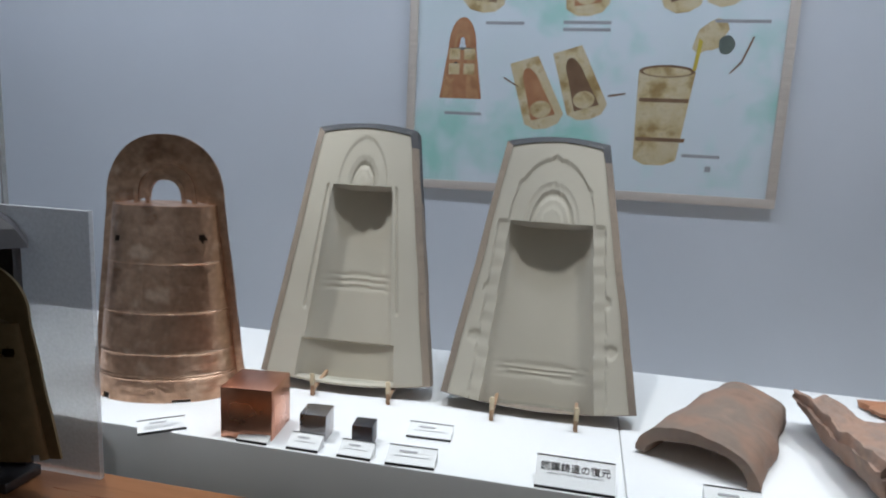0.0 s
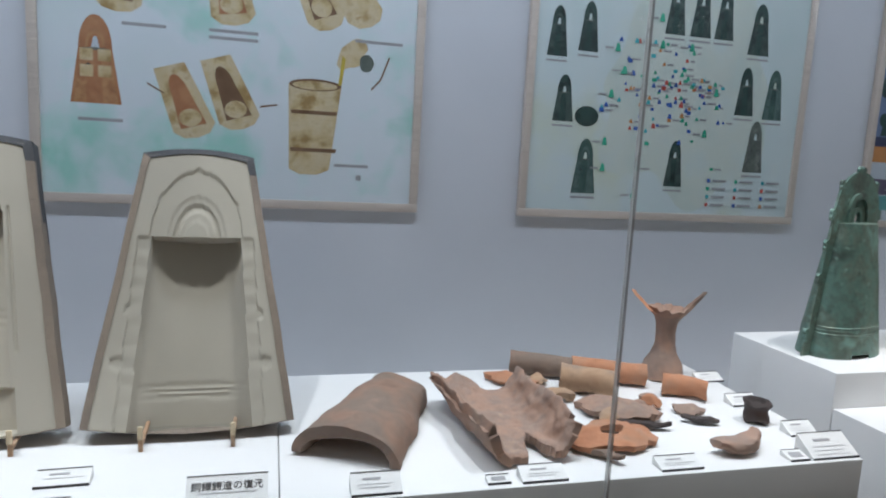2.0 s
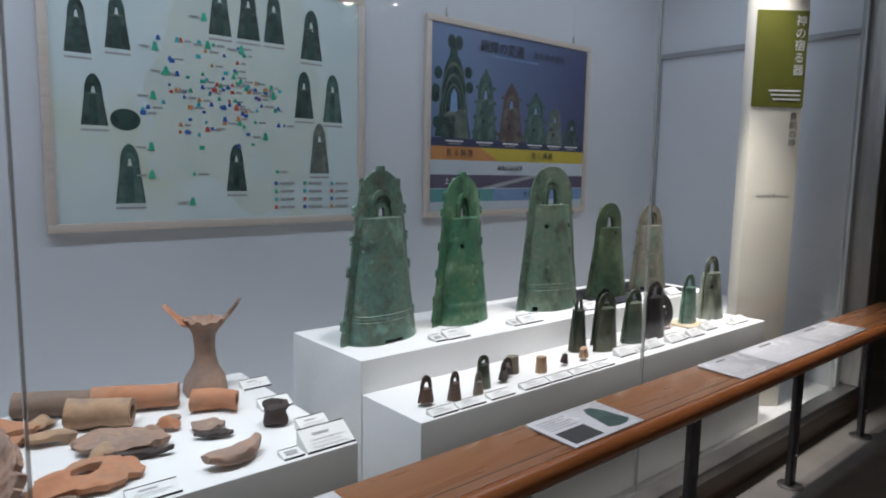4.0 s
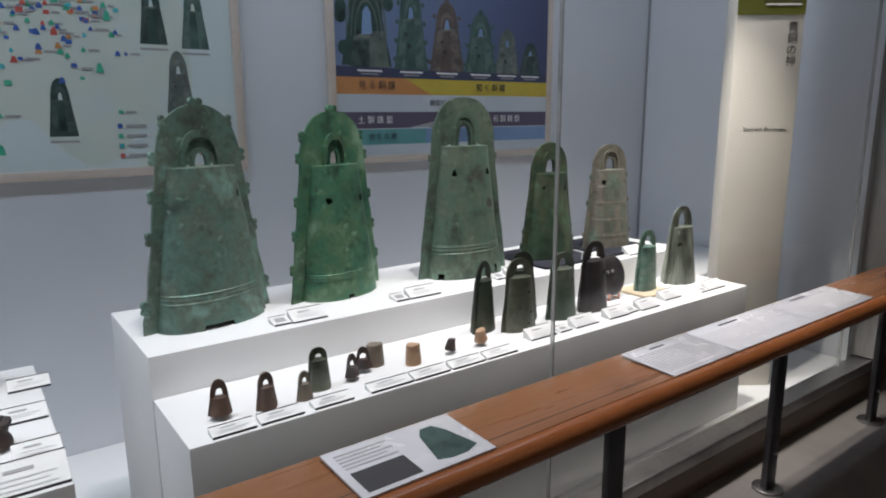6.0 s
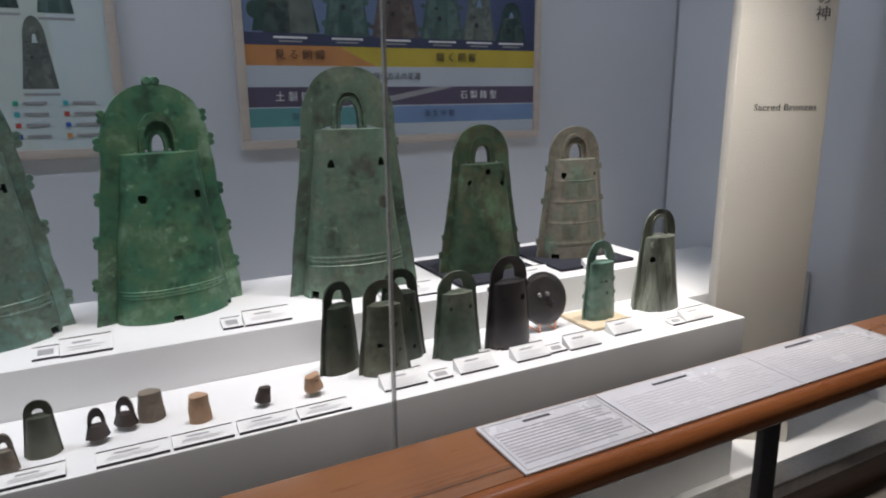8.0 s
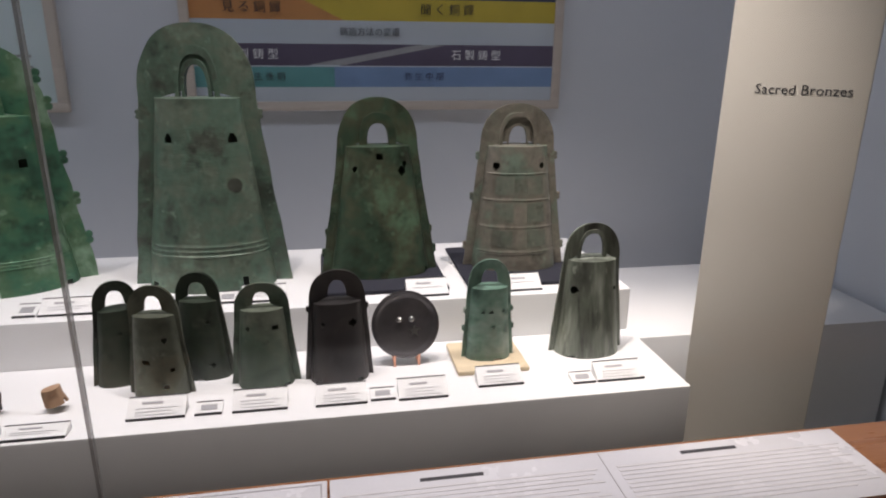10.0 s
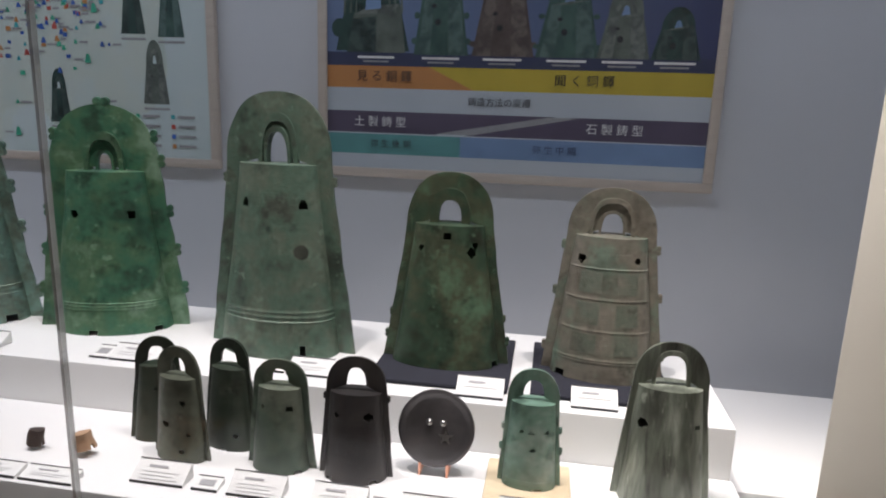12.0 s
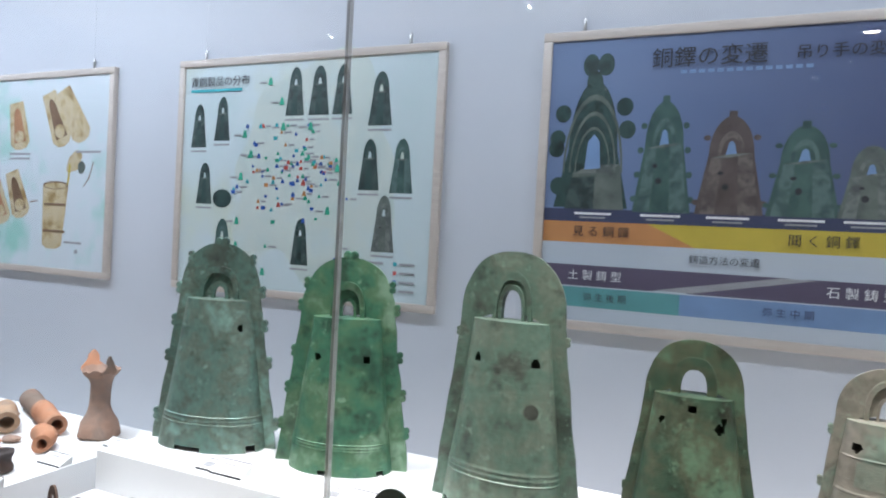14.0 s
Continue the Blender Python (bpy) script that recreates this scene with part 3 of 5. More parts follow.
bell(pose(2.793, 1.165, LOW, 0, 0, -8), M["patk"], "small khaki bronze bell with corroded pits", 0.134, 0.116, 0.065, 0.084, 0.045, 0.178, 0.240, (),
     ((F - 20, 0.45, 0.05), (F + 30, 0.72, 0.04), (F + 40, 0.35, 0.03), (F + 20, 0.15, 0.03)), ((F + 30, 0.05, 0.03),), 0.036, 0.040, (), wobble=0.03, seed=7, **SM)
bell(pose(2.868, 1.234, LOW, 0, 0, -8), M["patd"], "small dark green bronze bell standing behind the others", 0.136, 0.118, 0.070, 0.080, 0.045, 0.178, 0.240, (), ((F + 30, 0.75, 0.03), (F + 30, 0.2, 0.035)), ((F, 0.04, 0.02),), 0.040, 0.040, (), seed=8, **SM)
bell(pose(3.005, 1.178, LOW, 0, 0, 0), M["patm"], "small green bronze bell with straight sides", 0.146, 0.120, 0.088, 0.088, 0.05, 0.173, 0.229, (), ((F - 38, 0.78, 0.035), (F + 36, 0.78, 0.05)), ((F + 50, 0.05, 0.05),), 0.036, 0.036, (), seed=9, **SM)
bell(pose(3.163, 1.176, LOW, 0, 0, 3), M["patb"], "small black bronze bell with ragged rim", 0.150, 0.128, 0.090, 0.102, 0.052, 0.180, 0.250, (), ((F - 38, 0.76, 0.03), (F + 34, 0.76, 0.06)), ((F + 40, 0.04, 0.04), (F - 50, 0.04, 0.04)), 0.040, 0.048, (), ((0.68, 0.006),), wobble=0.025, seed=10, **SM)
bell(pose(3.506, 1.202, LOW + 0.012, 0, 0, 0), M["patl"], "small mint-green bronze bell on a beige pad", 0.123, 0.106, 0.070, 0.084, 0.05, 0.172, 0.236, (0.10,), ((F - 24, 0.68, 0.03), (F, 0.68, 0.03), (F + 40, 0.68, 0.03), (F + 5, 0.48, 0.03)), ((F + 20, 0.06, 0.02),), 0.040, 0.042, (), ((0.5, 0.006), (0.3, 0.006)), wobble=0.02, seed=11, **SM)
bell(pose(3.757, 1.224, LOW, 0, 0, 0), M["patg"], "medium streaked grey bronze bell with black patches", 0.184, 0.160, 0.125, 0.116, 0.07, 0.232, 0.317, (), ((F - 50, 0.71, 0.055), (F + 54, 0.71, 0.04)), ((F - 40, 0.05, 0.015),), 0.056, 0.060, ((1.0, 1.25, 1.8),), seed=12, **SM)

# padding under single bells
tagged(part("cloth_mat", box(3.127, 3.448, 1.372, 1.700, UP + 0.0005, UP + 0.0115, 0.004), M["navycloth"]), "dark navy cloth-covered mat on the raised plinth", "mat", "navy mats")
tagged(part("cloth_mat", box(3.497, 3.805, 1.372, 1.702, UP + 0.0005, UP + 0.0115, 0.004), M["navycloth"]), "dark navy cloth-covered mat on the raised plinth", "mat", "navy mats")
tagged(part("display_pad", box(3.422, 3.588, 1.128, 1.278, LOW + 0.0005, LOW + 0.0115, 0.003), M["beige"]), "thin square beige pad under a small bell", "pad")

# round mirror on a wire stand
mir = thing("bronze_mirror", pose(3.316, 1.222, LOW), "round black bronze mirror with raised rim leaning on a stand", "mirror")
tilt = pose(0, 0.004, 0.014 + 0.0780, 76, 0, 0)
disc = part("disc", lathe([(0.001, 0.004), (0.060, 0.004), (0.066, 0.008), (0.072, 0.011), (0.0775, 0.009), (0.0785, 0.003), (0.0775, -0.002), (0.001, -0.002)], 56), M["mirror"], mir)
disc.matrix_local = tilt
for sx in (-0.014, 0.014):
    bm = bmesh.new()
    bmesh.ops.create_uvsphere(bm, u_segments=14, v_segments=8, radius=0.007, matrix=Matrix.Diagonal((1, 1, 0.9, 1)))
    k = part("boss", bm, M["steel"], mir, "small shiny loop")
    k.matrix_local = tilt @ pose(sx, 0.012, 0.006)
star = part("engraving", plate([(0.016 * (1 if i % 2 == 0 else 0.42) * math.sin(i * math.pi / 5), 0.016 * (1 if i % 2 == 0 else 0.42) * math.cos(i * math.pi / 5)) for i in range(10)], 0.0008), M["steel"], mir, "faint scratched star shape")
star.matrix_local = tilt @ pose(0.020, -0.016, 0.0052, -90, 0, 0)
for sx in (-0.028, 0.028):
    bm = box(sx - 0.0025, sx + 0.0025, -0.026, 0.03, 0.0005, 0.006, 0.001)
    bmesh.ops.create_cube(bm, size=1, matrix=Matrix.LocRotScale((sx, -0.022, 0.014), None, (0.005, 0.005, 0.026)))
    part("stand_leg", bm, M["cubecopper"], mir, "copper wire stand leg")


# ---- miniature bells and fragments along the lower step ----
def mini(x, y, w, hb, h, material, label, yaw=0, open_k=0.30, lift=0.0):
    t = bell(pose(x, y, LOW + lift, 0, 0, yaw), material, label, w, w * 0.90, w * 0.72, w * 0.62, w * 0.45, hb, h, open_w=w * open_k, open_h=(h - hb) * 0.50, rings=(),
             thick=0.006, group="miniature bells", wobble=0.03, seed=x * 9, name="miniature_bell", holes=())
    if lift:
        part("peg", lathe([(0.010, -lift + 0.0005), (0.010, -lift + 0.003), (0.004, -lift + 0.005), (0.004, 0.012)], 14), M["clear"], t, "clear acrylic peg")
    return t


def stub(x, y, w, h, material, label, yaw=0, lift=0.0, tip=0):
    """A broken bell body without its loop."""
    t = thing("bell_fragment", pose(x, y, LOW + lift, 0, tip, yaw), label, "bell fragment", "bell fragments")
    part("body", jitter(bell_body(w, w * 0.75, w * 0.78, w * 0.6, h, (), ((F + 10, 0.7, 0.06),), ((F + 70, 0.06, 0.3),), 1.0, 0.05, x), 0.003, 40, x), material, t)
    if lift:
        part("peg", lathe([(0.009, -lift + 0.0005), (0.009, -lift + 0.003), (0.004, -lift + 0.005), (0.004, 0.012)], 14), M["clear"], t, "clear acrylic peg")
    return t


mini(1.801, 1.112, 0.056, 0.042, 0.085, M["minibrown"], "tiny reddish-brown clay bell on a clear peg", -8, 0.30, 0.012)
mini(1.908, 1.100, 0.056, 0.055, 0.092, M["minibrown"], "tiny brown clay bell with pierced loop", 6)
mini(2.003, 1.090, 0.044, 0.042, 0.075, M["minigrey"], "tiny grey-brown clay bell with tall loop", 4)
mini(2.060, 1.128, 0.068, 0.080, 0.112, M["patk"], "tiny khaki bronze bell, tallest of the row", 0)
mini(2.155, 1.125, 0.046, 0.026, 0.062, M["slag"], "tiny black broken bell loop on a clear peg", 15, 0.40, 0.012)
mini(2.208, 1.158, 0.050, 0.024, 0.060, M["slag"], "tiny black broken ring-like bell loop on a clear peg", -25, 0.40, 0.012)
stub(2.258, 1.180, 0.056, 0.062, M["minigrey"], "grey-brown broken clay bell body")
stub(2.349, 1.122, 0.048, 0.058, M["claytan"], "tan clay bell fragment with a hole")
stub(2.481, 1.124, 0.036, 0.034, M["slag"], "small black bell fragment propped on a clear peg", 20, 0.010, 12)
stub(2.599, 1.124, 0.044, 0.036, M["claytan"], "pale tan bell fragment on a clear peg", 10, 0.014, -8)

# ---- casting replicas ----
bell(pose(-1.085, 1.235, LOW, 0, 0, 17), M["copper"], "shiny new copper-coloured bronze bell replica with banded body", 0.385, 0.345, 0.22, 0.246, 0.14, 0.478, 0.648,
     (0.12, 0.135, 0.25, 0.46, 0.71), ((F - 50, 0.83, 0.028), (F + 50, 0.84, 0.028)), ((F - 50, 0.03, 0.03), (F + 20, 0.04, 0.02)), 0.074, 0.058, ((1.05, 1.3, 1.6), (1.75, 2.0, 2.4)),
     (), False, 1.0, 0.008, 0.009, 0.9, "casting replicas", 20,
     patches=[(F + a, F + b, z0, z1, M["copper"], "raised_panel", False) for a, b in ((-52, -14), (12, 52)) for z0, z1 in ((0.28, 0.43), (0.49, 0.68))])


def metal_cube(x, y, s, yaw, material, label):
    ob = tagged(part("metal_cube", box(-s / 2, s / 2, -s / 2, s / 2, 0, s, 0.0012), material), label, "metal cube", "metal sample cubes")
    ob.matrix_world = pose(x, y, LOW + 0.0005, 0, 0, yaw)


metal_cube(-0.762, 1.082, 0.116, 6, M["cubecopper"], "large polished copper sample cube")
metal_cube(-0.620, 1.092, 0.060, 5, M["cubetin"], "medium grey tin sample cube")
metal_cube(-0.508, 1.092, 0.046, 5, M["cubelead"], "small dark lead sample cube")


def mould(m, wbot, wtop, h, label, stepped, seed):
    """Half of a casting mould: a tapered slab with a bell-shaped hollow in its face."""
    t = thing("casting_mould", m, label, "casting mould", "casting moulds")
    nu, nv = 96, 120
    cav_top, arch_top = (0.775, 0.96) if stepped else (0.69, 0.935)

    def depth(u, v):
        x = u * (wbot + (wtop - wbot) * v) / 2
        half = (0.128 - 0.056 * v) if stepped else (0.140 - 0.046 * v)
        d = 0.0
        if v < cav_top:
            if stepped and v < 0.155:
                half, deep = half * 1.06, 0.068
            else:
                deep = 0.054 if stepped else 0.062
            if abs(x) < half:
                d = 0.010 + deep * math.sqrt(max(0, 1 - (x / half) ** 2))
            for r in ((0.36, 0.385, 0.41) if stepped else (0.105, 0.125, 0.145)):
                if abs(v - r - 0.01 * (1 - (x / half) ** 2)) < 0.006 and abs(x) < half:
                    d += 0.0022
            if not stepped and half <= abs(x) < half + 0.032:
                d = 0.004 + 0.0007 * math.sin(v * 90)
            if stepped and half + 0.012 < abs(x) < half + 0.018 and v > 0.27:
                d = 0.004
        else:
            ph, ah = (x / ((0.070 if stepped else 0.112))), (v - cav_top) / (arch_top - cav_top)
            q = math.hypot(ph, ah)
            if q < 1:
                d = (0.0025 if stepped else 0.004) + (0.002 if q < 0.62 else 0) + (0.004 if 0.40 < q < 0.50 else 0) - (0.002 if q < 0.25 else 0)
        if not stepped:
            for kx, kv in ((-0.145, 0.42), (-0.118, 0.66), (-0.08, 0.83), (0.0, 0.92), (0.085, 0.81), (0.126, 0.64), (0.15, 0.40), (0.17, 0.22), (-0.168, 0.23)):
                if math.hypot(x - kx * 1.02, (v - kv) * h) < 0.015:
                    d = max(d, 0.0035)
        if v < (0.012 if stepped else 0.0):
            d = 0.0
        return d

    bm = bmesh.new()
    grid = []
    for i in range(nv + 1):
        v = i / nv
        w = wbot + (wtop - wbot) * v
        row = []
        for j in range(nu + 1):
            u = 2 * j / nu - 1
            bow = 0.013 * (1 - u * u) * v ** 8
            sag = (0.020 * (u * u) - 0.02) * (1 - v) ** 3
            row.append(bm.verts.new((u * (w / 2 - 0.014), depth(u * 0.96, v), v * (h - 0.008) + sag + bow)))
        grid.append(row)
    for i in range(nv):
        for j in range(nu):
            bm.faces.new((grid[i][j], grid[i][j + 1], grid[i + 1][j + 1], grid[i + 1][j]))
    part("mould_face", bm, M["mould"], t, "sand-coloured hollowed casting face")
    # rounded outer clay shell
    bm = bmesh.new()
    sections = []
    for k in range(9):
        a = math.pi * k / 8
        y = 0.004 + 0.105 * (k / 8)
        inset = 0.0 if k < 5 else 0.018 * (k - 4)
        sec = []
        edge = 14
        for e in range(edge + 1):
            v = e / edge
            sec.append((-(wbot + (wtop - wbot) * v) / 2 + inset, v * h))
        for e in range(1, 10):
            u = -1 + 2 * e / 10
            sec.append((u * (wtop / 2 - inset), h + 0.016 * (1 - u * u) - inset))
        for e in range(edge, -1, -1):
            v = e / edge
            sec.append(((wbot + (wtop - wbot) * v) / 2 - inset, v * h))
        for e in range(1, 10):
            u = 1 - 2 * e / 10
            sec.append((u * (wbot / 2 - inset), -0.02 * (1 - u * u) + inset * 0.3))
        sections.append([bm.verts.new((p[0] * (1 + 0.012 * noise.noise(Vector((p[0] * 8, p[1] * 10, seed)))), y, p[1])) for p in sec])
    n = len(sections[0])
    for a, b in zip(sections, sections[1:]):
        for k in range(n):
            bm.faces.new((a[k], a[(k + 1) % n], b[(k + 1) % n], b[k]))
    bm.faces.new(sections[-1])
    # narrow front lip
    inner = [bm.verts.new((v.co.x * (1 - 0.020 / (abs(v.co.x) + 0.02)) if abs(v.co.x) > 0.02 else v.co.x, -0.002, v.co.z - 0.014 * min(1, max(0, (v.co.z - h + 0.03) / 0.03)))) for v in sections[0]]
    for k in range(n):
        bm.faces.new((sections[0][k], sections[0][(k + 1) % n], inner[(k + 1) % n], inner[k]))
    shell = part("clay_shell", bm, M["mouldrim"], t, "rounded brown clay rim and back, charred black at the top")
    shell.data.materials.append(M["mouldcap"])
    for f in shell.data.polygons:
        c = f.center
        if c.z > h * (0.965 + 0.05 * noise.noise(c * 6)) or c.z > h * ((0.62 if c.x > 0 else 0.80) + 0.10 * noise.noise(c * 14)) and c.y > 0.012:
            f.material_index = 1
    return t


def easel(x, y, yaw, half=0.10):
    t = thing("display_easel", pose(x, y, LOW, 0, 0, yaw), "low clear and brass plate stand holding a mould", "display stand", "mould easels")
    for s in (-half, half):
        bm = box(s - 0.005, s + 0.005, -0.004, 0.004, 0.0005, 0.045, 0.001)
        bmesh.ops.create_cube(bm, size=1, matrix=Matrix.LocRotScale((s, 0.09, 0.028), Euler((radians(8), 0, 0)), (0.008, 0.19, 0.008)))
        bmesh.ops.create_cube(bm, size=1, matrix=Matrix.LocRotScale((s, 0.19, 0.07), Euler((radians(-16), 0, 0)), (0.008, 0.008, 0.135)))
        part("side_bracket", bm, M["claytan"], t)
        part("front_hook", box(s - 0.006, s + 0.006, -0.008, -0.002, 0.03, 0.062, 0.002), M["beige"], t)
    part("crossbar", box(-half + 0.007, half - 0.007, 0.06, 0.068, 0.022, 0.030, 0.001), M["clear"], t)


mould(pose(-0.650, 1.335, LOW + 0.042, -15, 0, 3), 0.458, 0.272, 0.665, "half of a sand-coloured bell mould with smooth hollow", True, 3.0)
mould(pose(-0.152, 1.335, LOW + 0.040, -17, 0, 0), 0.480, 0.262, 0.660, "half of a sand-coloured bell mould with engraved lobes", False, 7.0)
easel(-0.618, 1.300, 2)
easel(-0.153, 1.290, 0)


# ---- clay finds ----
def clay_arch(m, w0, w1, h0, h1, length, thick, material, label, name="clay_tile"):
    """A tapering half-round clay tile, open below."""
    bm = bmesh.new()
    na, nl = 24, 18
    rows = []
    for i in range(nl + 1):
        s = i / nl
        w, hh = w0 + (w1 - w0) * s, h0 + (h1 - h0) * s
        ring = []
        for off in (0, thick):
            pts = []
            for k in range(na + 1):
                a = math.pi * k / na
                pts.append(bm.verts.new(((w / 2 - off) * math.cos(a), s * length, max(0.0, (hh - off) * math.sin(a) ** 0.8))))
            ring.append(pts)
        rows.append(ring)
    for a, b in zip(rows, rows[1:]):
        for side in (0, 1):
            for k in range(na):
                bm.faces.new((a[side][k], a[side][k + 1], b[side][k + 1], b[side][k]))
        for k in (0, na):
            bm.faces.new((a[0][k], a[1][k], b[1][k], b[0][k]))
    for r in (rows[0], rows[-1]):
        for k in range(na):
            bm.faces.new((r[0][k], r[0][k + 1], r[1][k + 1], r[1][k]))
    jitter(bm, 0.014, 9, w0)
    jitter(bm, 0.003, 45, w0)
    ob = tagged(part(name, bm, material), label, "clay find", "clay finds")
    ob.matrix_world = m
    return ob


clay_arch(pose(0.196, 1.165, LOW + 0.004, 0, 0, -27), 0.27, 0.18, 0.085, 0.082, 0.41, 0.026, M["clay"], "brown half-round fired clay tile lying open side down")


def trough(m, width, length, h, material, label, seed):
    """A broken U-shaped clay mould lying on its back."""
    bm = bmesh.new()
    na, nl = 72, 60
    grid = {}
    for i in range(nl + 1):
        s = i / nl
        for k in range(na + 1):
            q = 2 * k / na - 1
            rim = 0.85 + 0.3 * noise.noise(Vector((s * 3, seed, 2 * (q > 0))))
            e = min(1, max(0, (abs(q) - 0.50) / 0.46))
            z = h * rim * (e * e * (3 - 2 * e)) + 0.012 + 0.06 * s ** 5 * max(0, 1 - abs(q + 0.35) * 1.6)
            x = width / 2 * q * (0.86 + 0.14 * s) * (1 - 0.12 * abs(q) ** 4)
            grid[i, k] = (x, s * length, z)
    vs = {key: bm.verts.new(p) for key, p in grid.items()}
    for i in range(nl):
        for k in range(na):
            q, s = (2 * k + 1) / na - 1, i / nl
            bite = 0.26 * max(0, 1 - abs(q - 0.12) * 3.4) + 0.05 * noise.noise(Vector((q * 5, seed, 0)))
            if s < bite or (q < -0.72 and s > 0.9) or (q > 0.8 and s < 0.10):
                continue
            bm.faces.new((vs[i, k], vs[i, k + 1], vs[i + 1, k + 1], vs[i + 1, k]))
    bmesh.ops.delete(bm, geom=[v for v in bm.verts if not v.link_faces], context="VERTS")
    bmesh.ops.recalc_face_normals(bm, faces=bm.faces)
    bmesh.ops.solidify(bm, geom=bm.faces[:], thickness=0.024)
    bmesh.ops.smooth_vert(bm, verts=bm.verts, factor=0.5, use_axis_x=True, use_axis_y=True, use_axis_z=True)
    jitter(bm, 0.013, 12, seed)
    jitter(bm, 0.005, 45, seed)
    low = min(v.co.z for v in bm.verts)
    for v in bm.verts:
        v.co.z -= low
    ob = tagged(part("clay_mould", bm, material), label, "clay find", "clay finds")
    ob.matrix_world = m
    return ob


trough(pose(0.625, 1.085, LOW + 0.001, 0, 0, 4), 0.31, 0.42, 0.090, M["claypink"], "broken trough-shaped clay mould with cracked pinkish walls", 4.2)


def pipe(m, r, length, material, label, bend=0.0, hollow=True):
    bm = bmesh.new()
    na, nl = 24, 16
    rows = []
    for i in range(nl + 1):
        s = i / nl
        for_r = r * (1 + 0.06 * math.sin(s * 3.1 + r * 50))
        rows.append([[bm.verts.new((s * length, rr * math.cos(2 * math.pi * k / na) + bend * math.sin(math.pi * s), r + rr * math.sin(2 * math.pi * k / na))) for k in range(na)] for rr in (for_r, r * 0.55)])
    for a, b in zip(rows, rows[1:]):
        for side in (0, 1):
            for k in range(na):
                bm.faces.new((a[side][k], a[side][(k + 1) % na], b[side][(k + 1) % na], b[side][k]))
    for q in (rows[0], rows[-1]):
        for k in range(na):
            bm.faces.new((q[0][k], q[0][(k + 1) % na], q[1][(k + 1) % na], q[1][k]))
    jitter(bm, 0.0035, 26, length)
    ob = tagged(part("clay_pipe", bm, material), label, "clay find", "clay finds")
    ob.matrix_world = m
    return ob


pipe(pose(0.800, 1.735, LOW + 0.003, 0, 0, -24), 0.036, 0.20, M["clay"], "grey-brown end of a long clay bellows pipe")
pipe(pose(0.985, 1.655, LOW + 0.003, 0, 0, -24), 0.036, 0.235, M["clayorange"], "orange end of a long clay bellows pipe")
pipe(pose(0.905, 1.565, LOW + 0.003, 0, 0, -30), 0.040, 0.165, M["claytan"], "short tan clay bellows pipe with charred underside")
pipe(pose(1.215, 1.490, LOW + 0.003, 0, 0, -34), 0.031, 0.130, M["clayorange"], "short bent orange clay pipe", 0.018)


def flared_stand(x, y):
    t = thing("clay_pedestal", pose(x, y, LOW + 0.001) @ Matrix.Scale(1.18, 4), "waisted clay pedestal with broken bowl and two rim horns", "clay find", "clay finds")
    bm = lathe([(0.052, 0), (0.060, 0.006), (0.059, 0.022), (0.050, 0.046), (0.036, 0.070), (0.029, 0.095), (0.027, 0.130), (0.029, 0.160), (0.036, 0.178), (0.047, 0.192), (0.055, 0.204),
                (0.051, 0.206), (0.040, 0.194), (0.026, 0.184), (0.004, 0.180)], 44)
    for v in bm.verts:
        a = math.atan2(v.co.y, v.co.x)
        if v.co.z > 0.185:
            v.co.z += 0.014 * noise.noise(Vector((math.cos(a) * 2.2, math.sin(a) * 2.2, 4))) + 0.006 * noise.noise(Vector((math.cos(a) * 7, math.sin(a) * 7, 1)))
    part("stem", jitter(bm, 0.005, 26), M["claypink"], t, "mottled brown stem with a broken cup")
    for ang, tall, wid0, reach in ((158, 0.056, 0.030, 0.062), (-22, 0.068, 0.014, 0.056)):
        bm = bmesh.new()
        rows = []
        for i in range(11):
            s = i / 10
            wid = wid0 * (1 - s ** 1.6) * (1 + 0.25 * math.sin(s * 9)) + 0.003
            rad = 0.044 + reach * s ** 0.9
            rows.append([bm.verts.new((rad - off, q * wid + 0.006 * math.sin(s * 5), 0.190 + tall * s ** 1.1)) for off, q in ((0, -1), (0.004, 0), (0, 1), (0.010, 1), (0.012, 0), (0.010, -1))])
        for p, q in zip(rows, rows[1:]):
            for k in range(6):
                bm.faces.new((p[k], p[(k + 1) % 6], q[(k + 1) % 6], q[k]))
        bm.faces.new(rows[0])
        bm.faces.new(rows[-1][::-1])
        ob = part("rim_horn", jitter(bm, 0.003, 50, tall), M["clayorange"] if wid0 > 0.02 else M["clay"], t, "broken orange rim piece" if wid0 > 0.02 else "thin grey rim spike")
        ob.matrix_local = pose(0, 0, 0, 0, 0, ang)


flared_stand(1.312, 1.640)


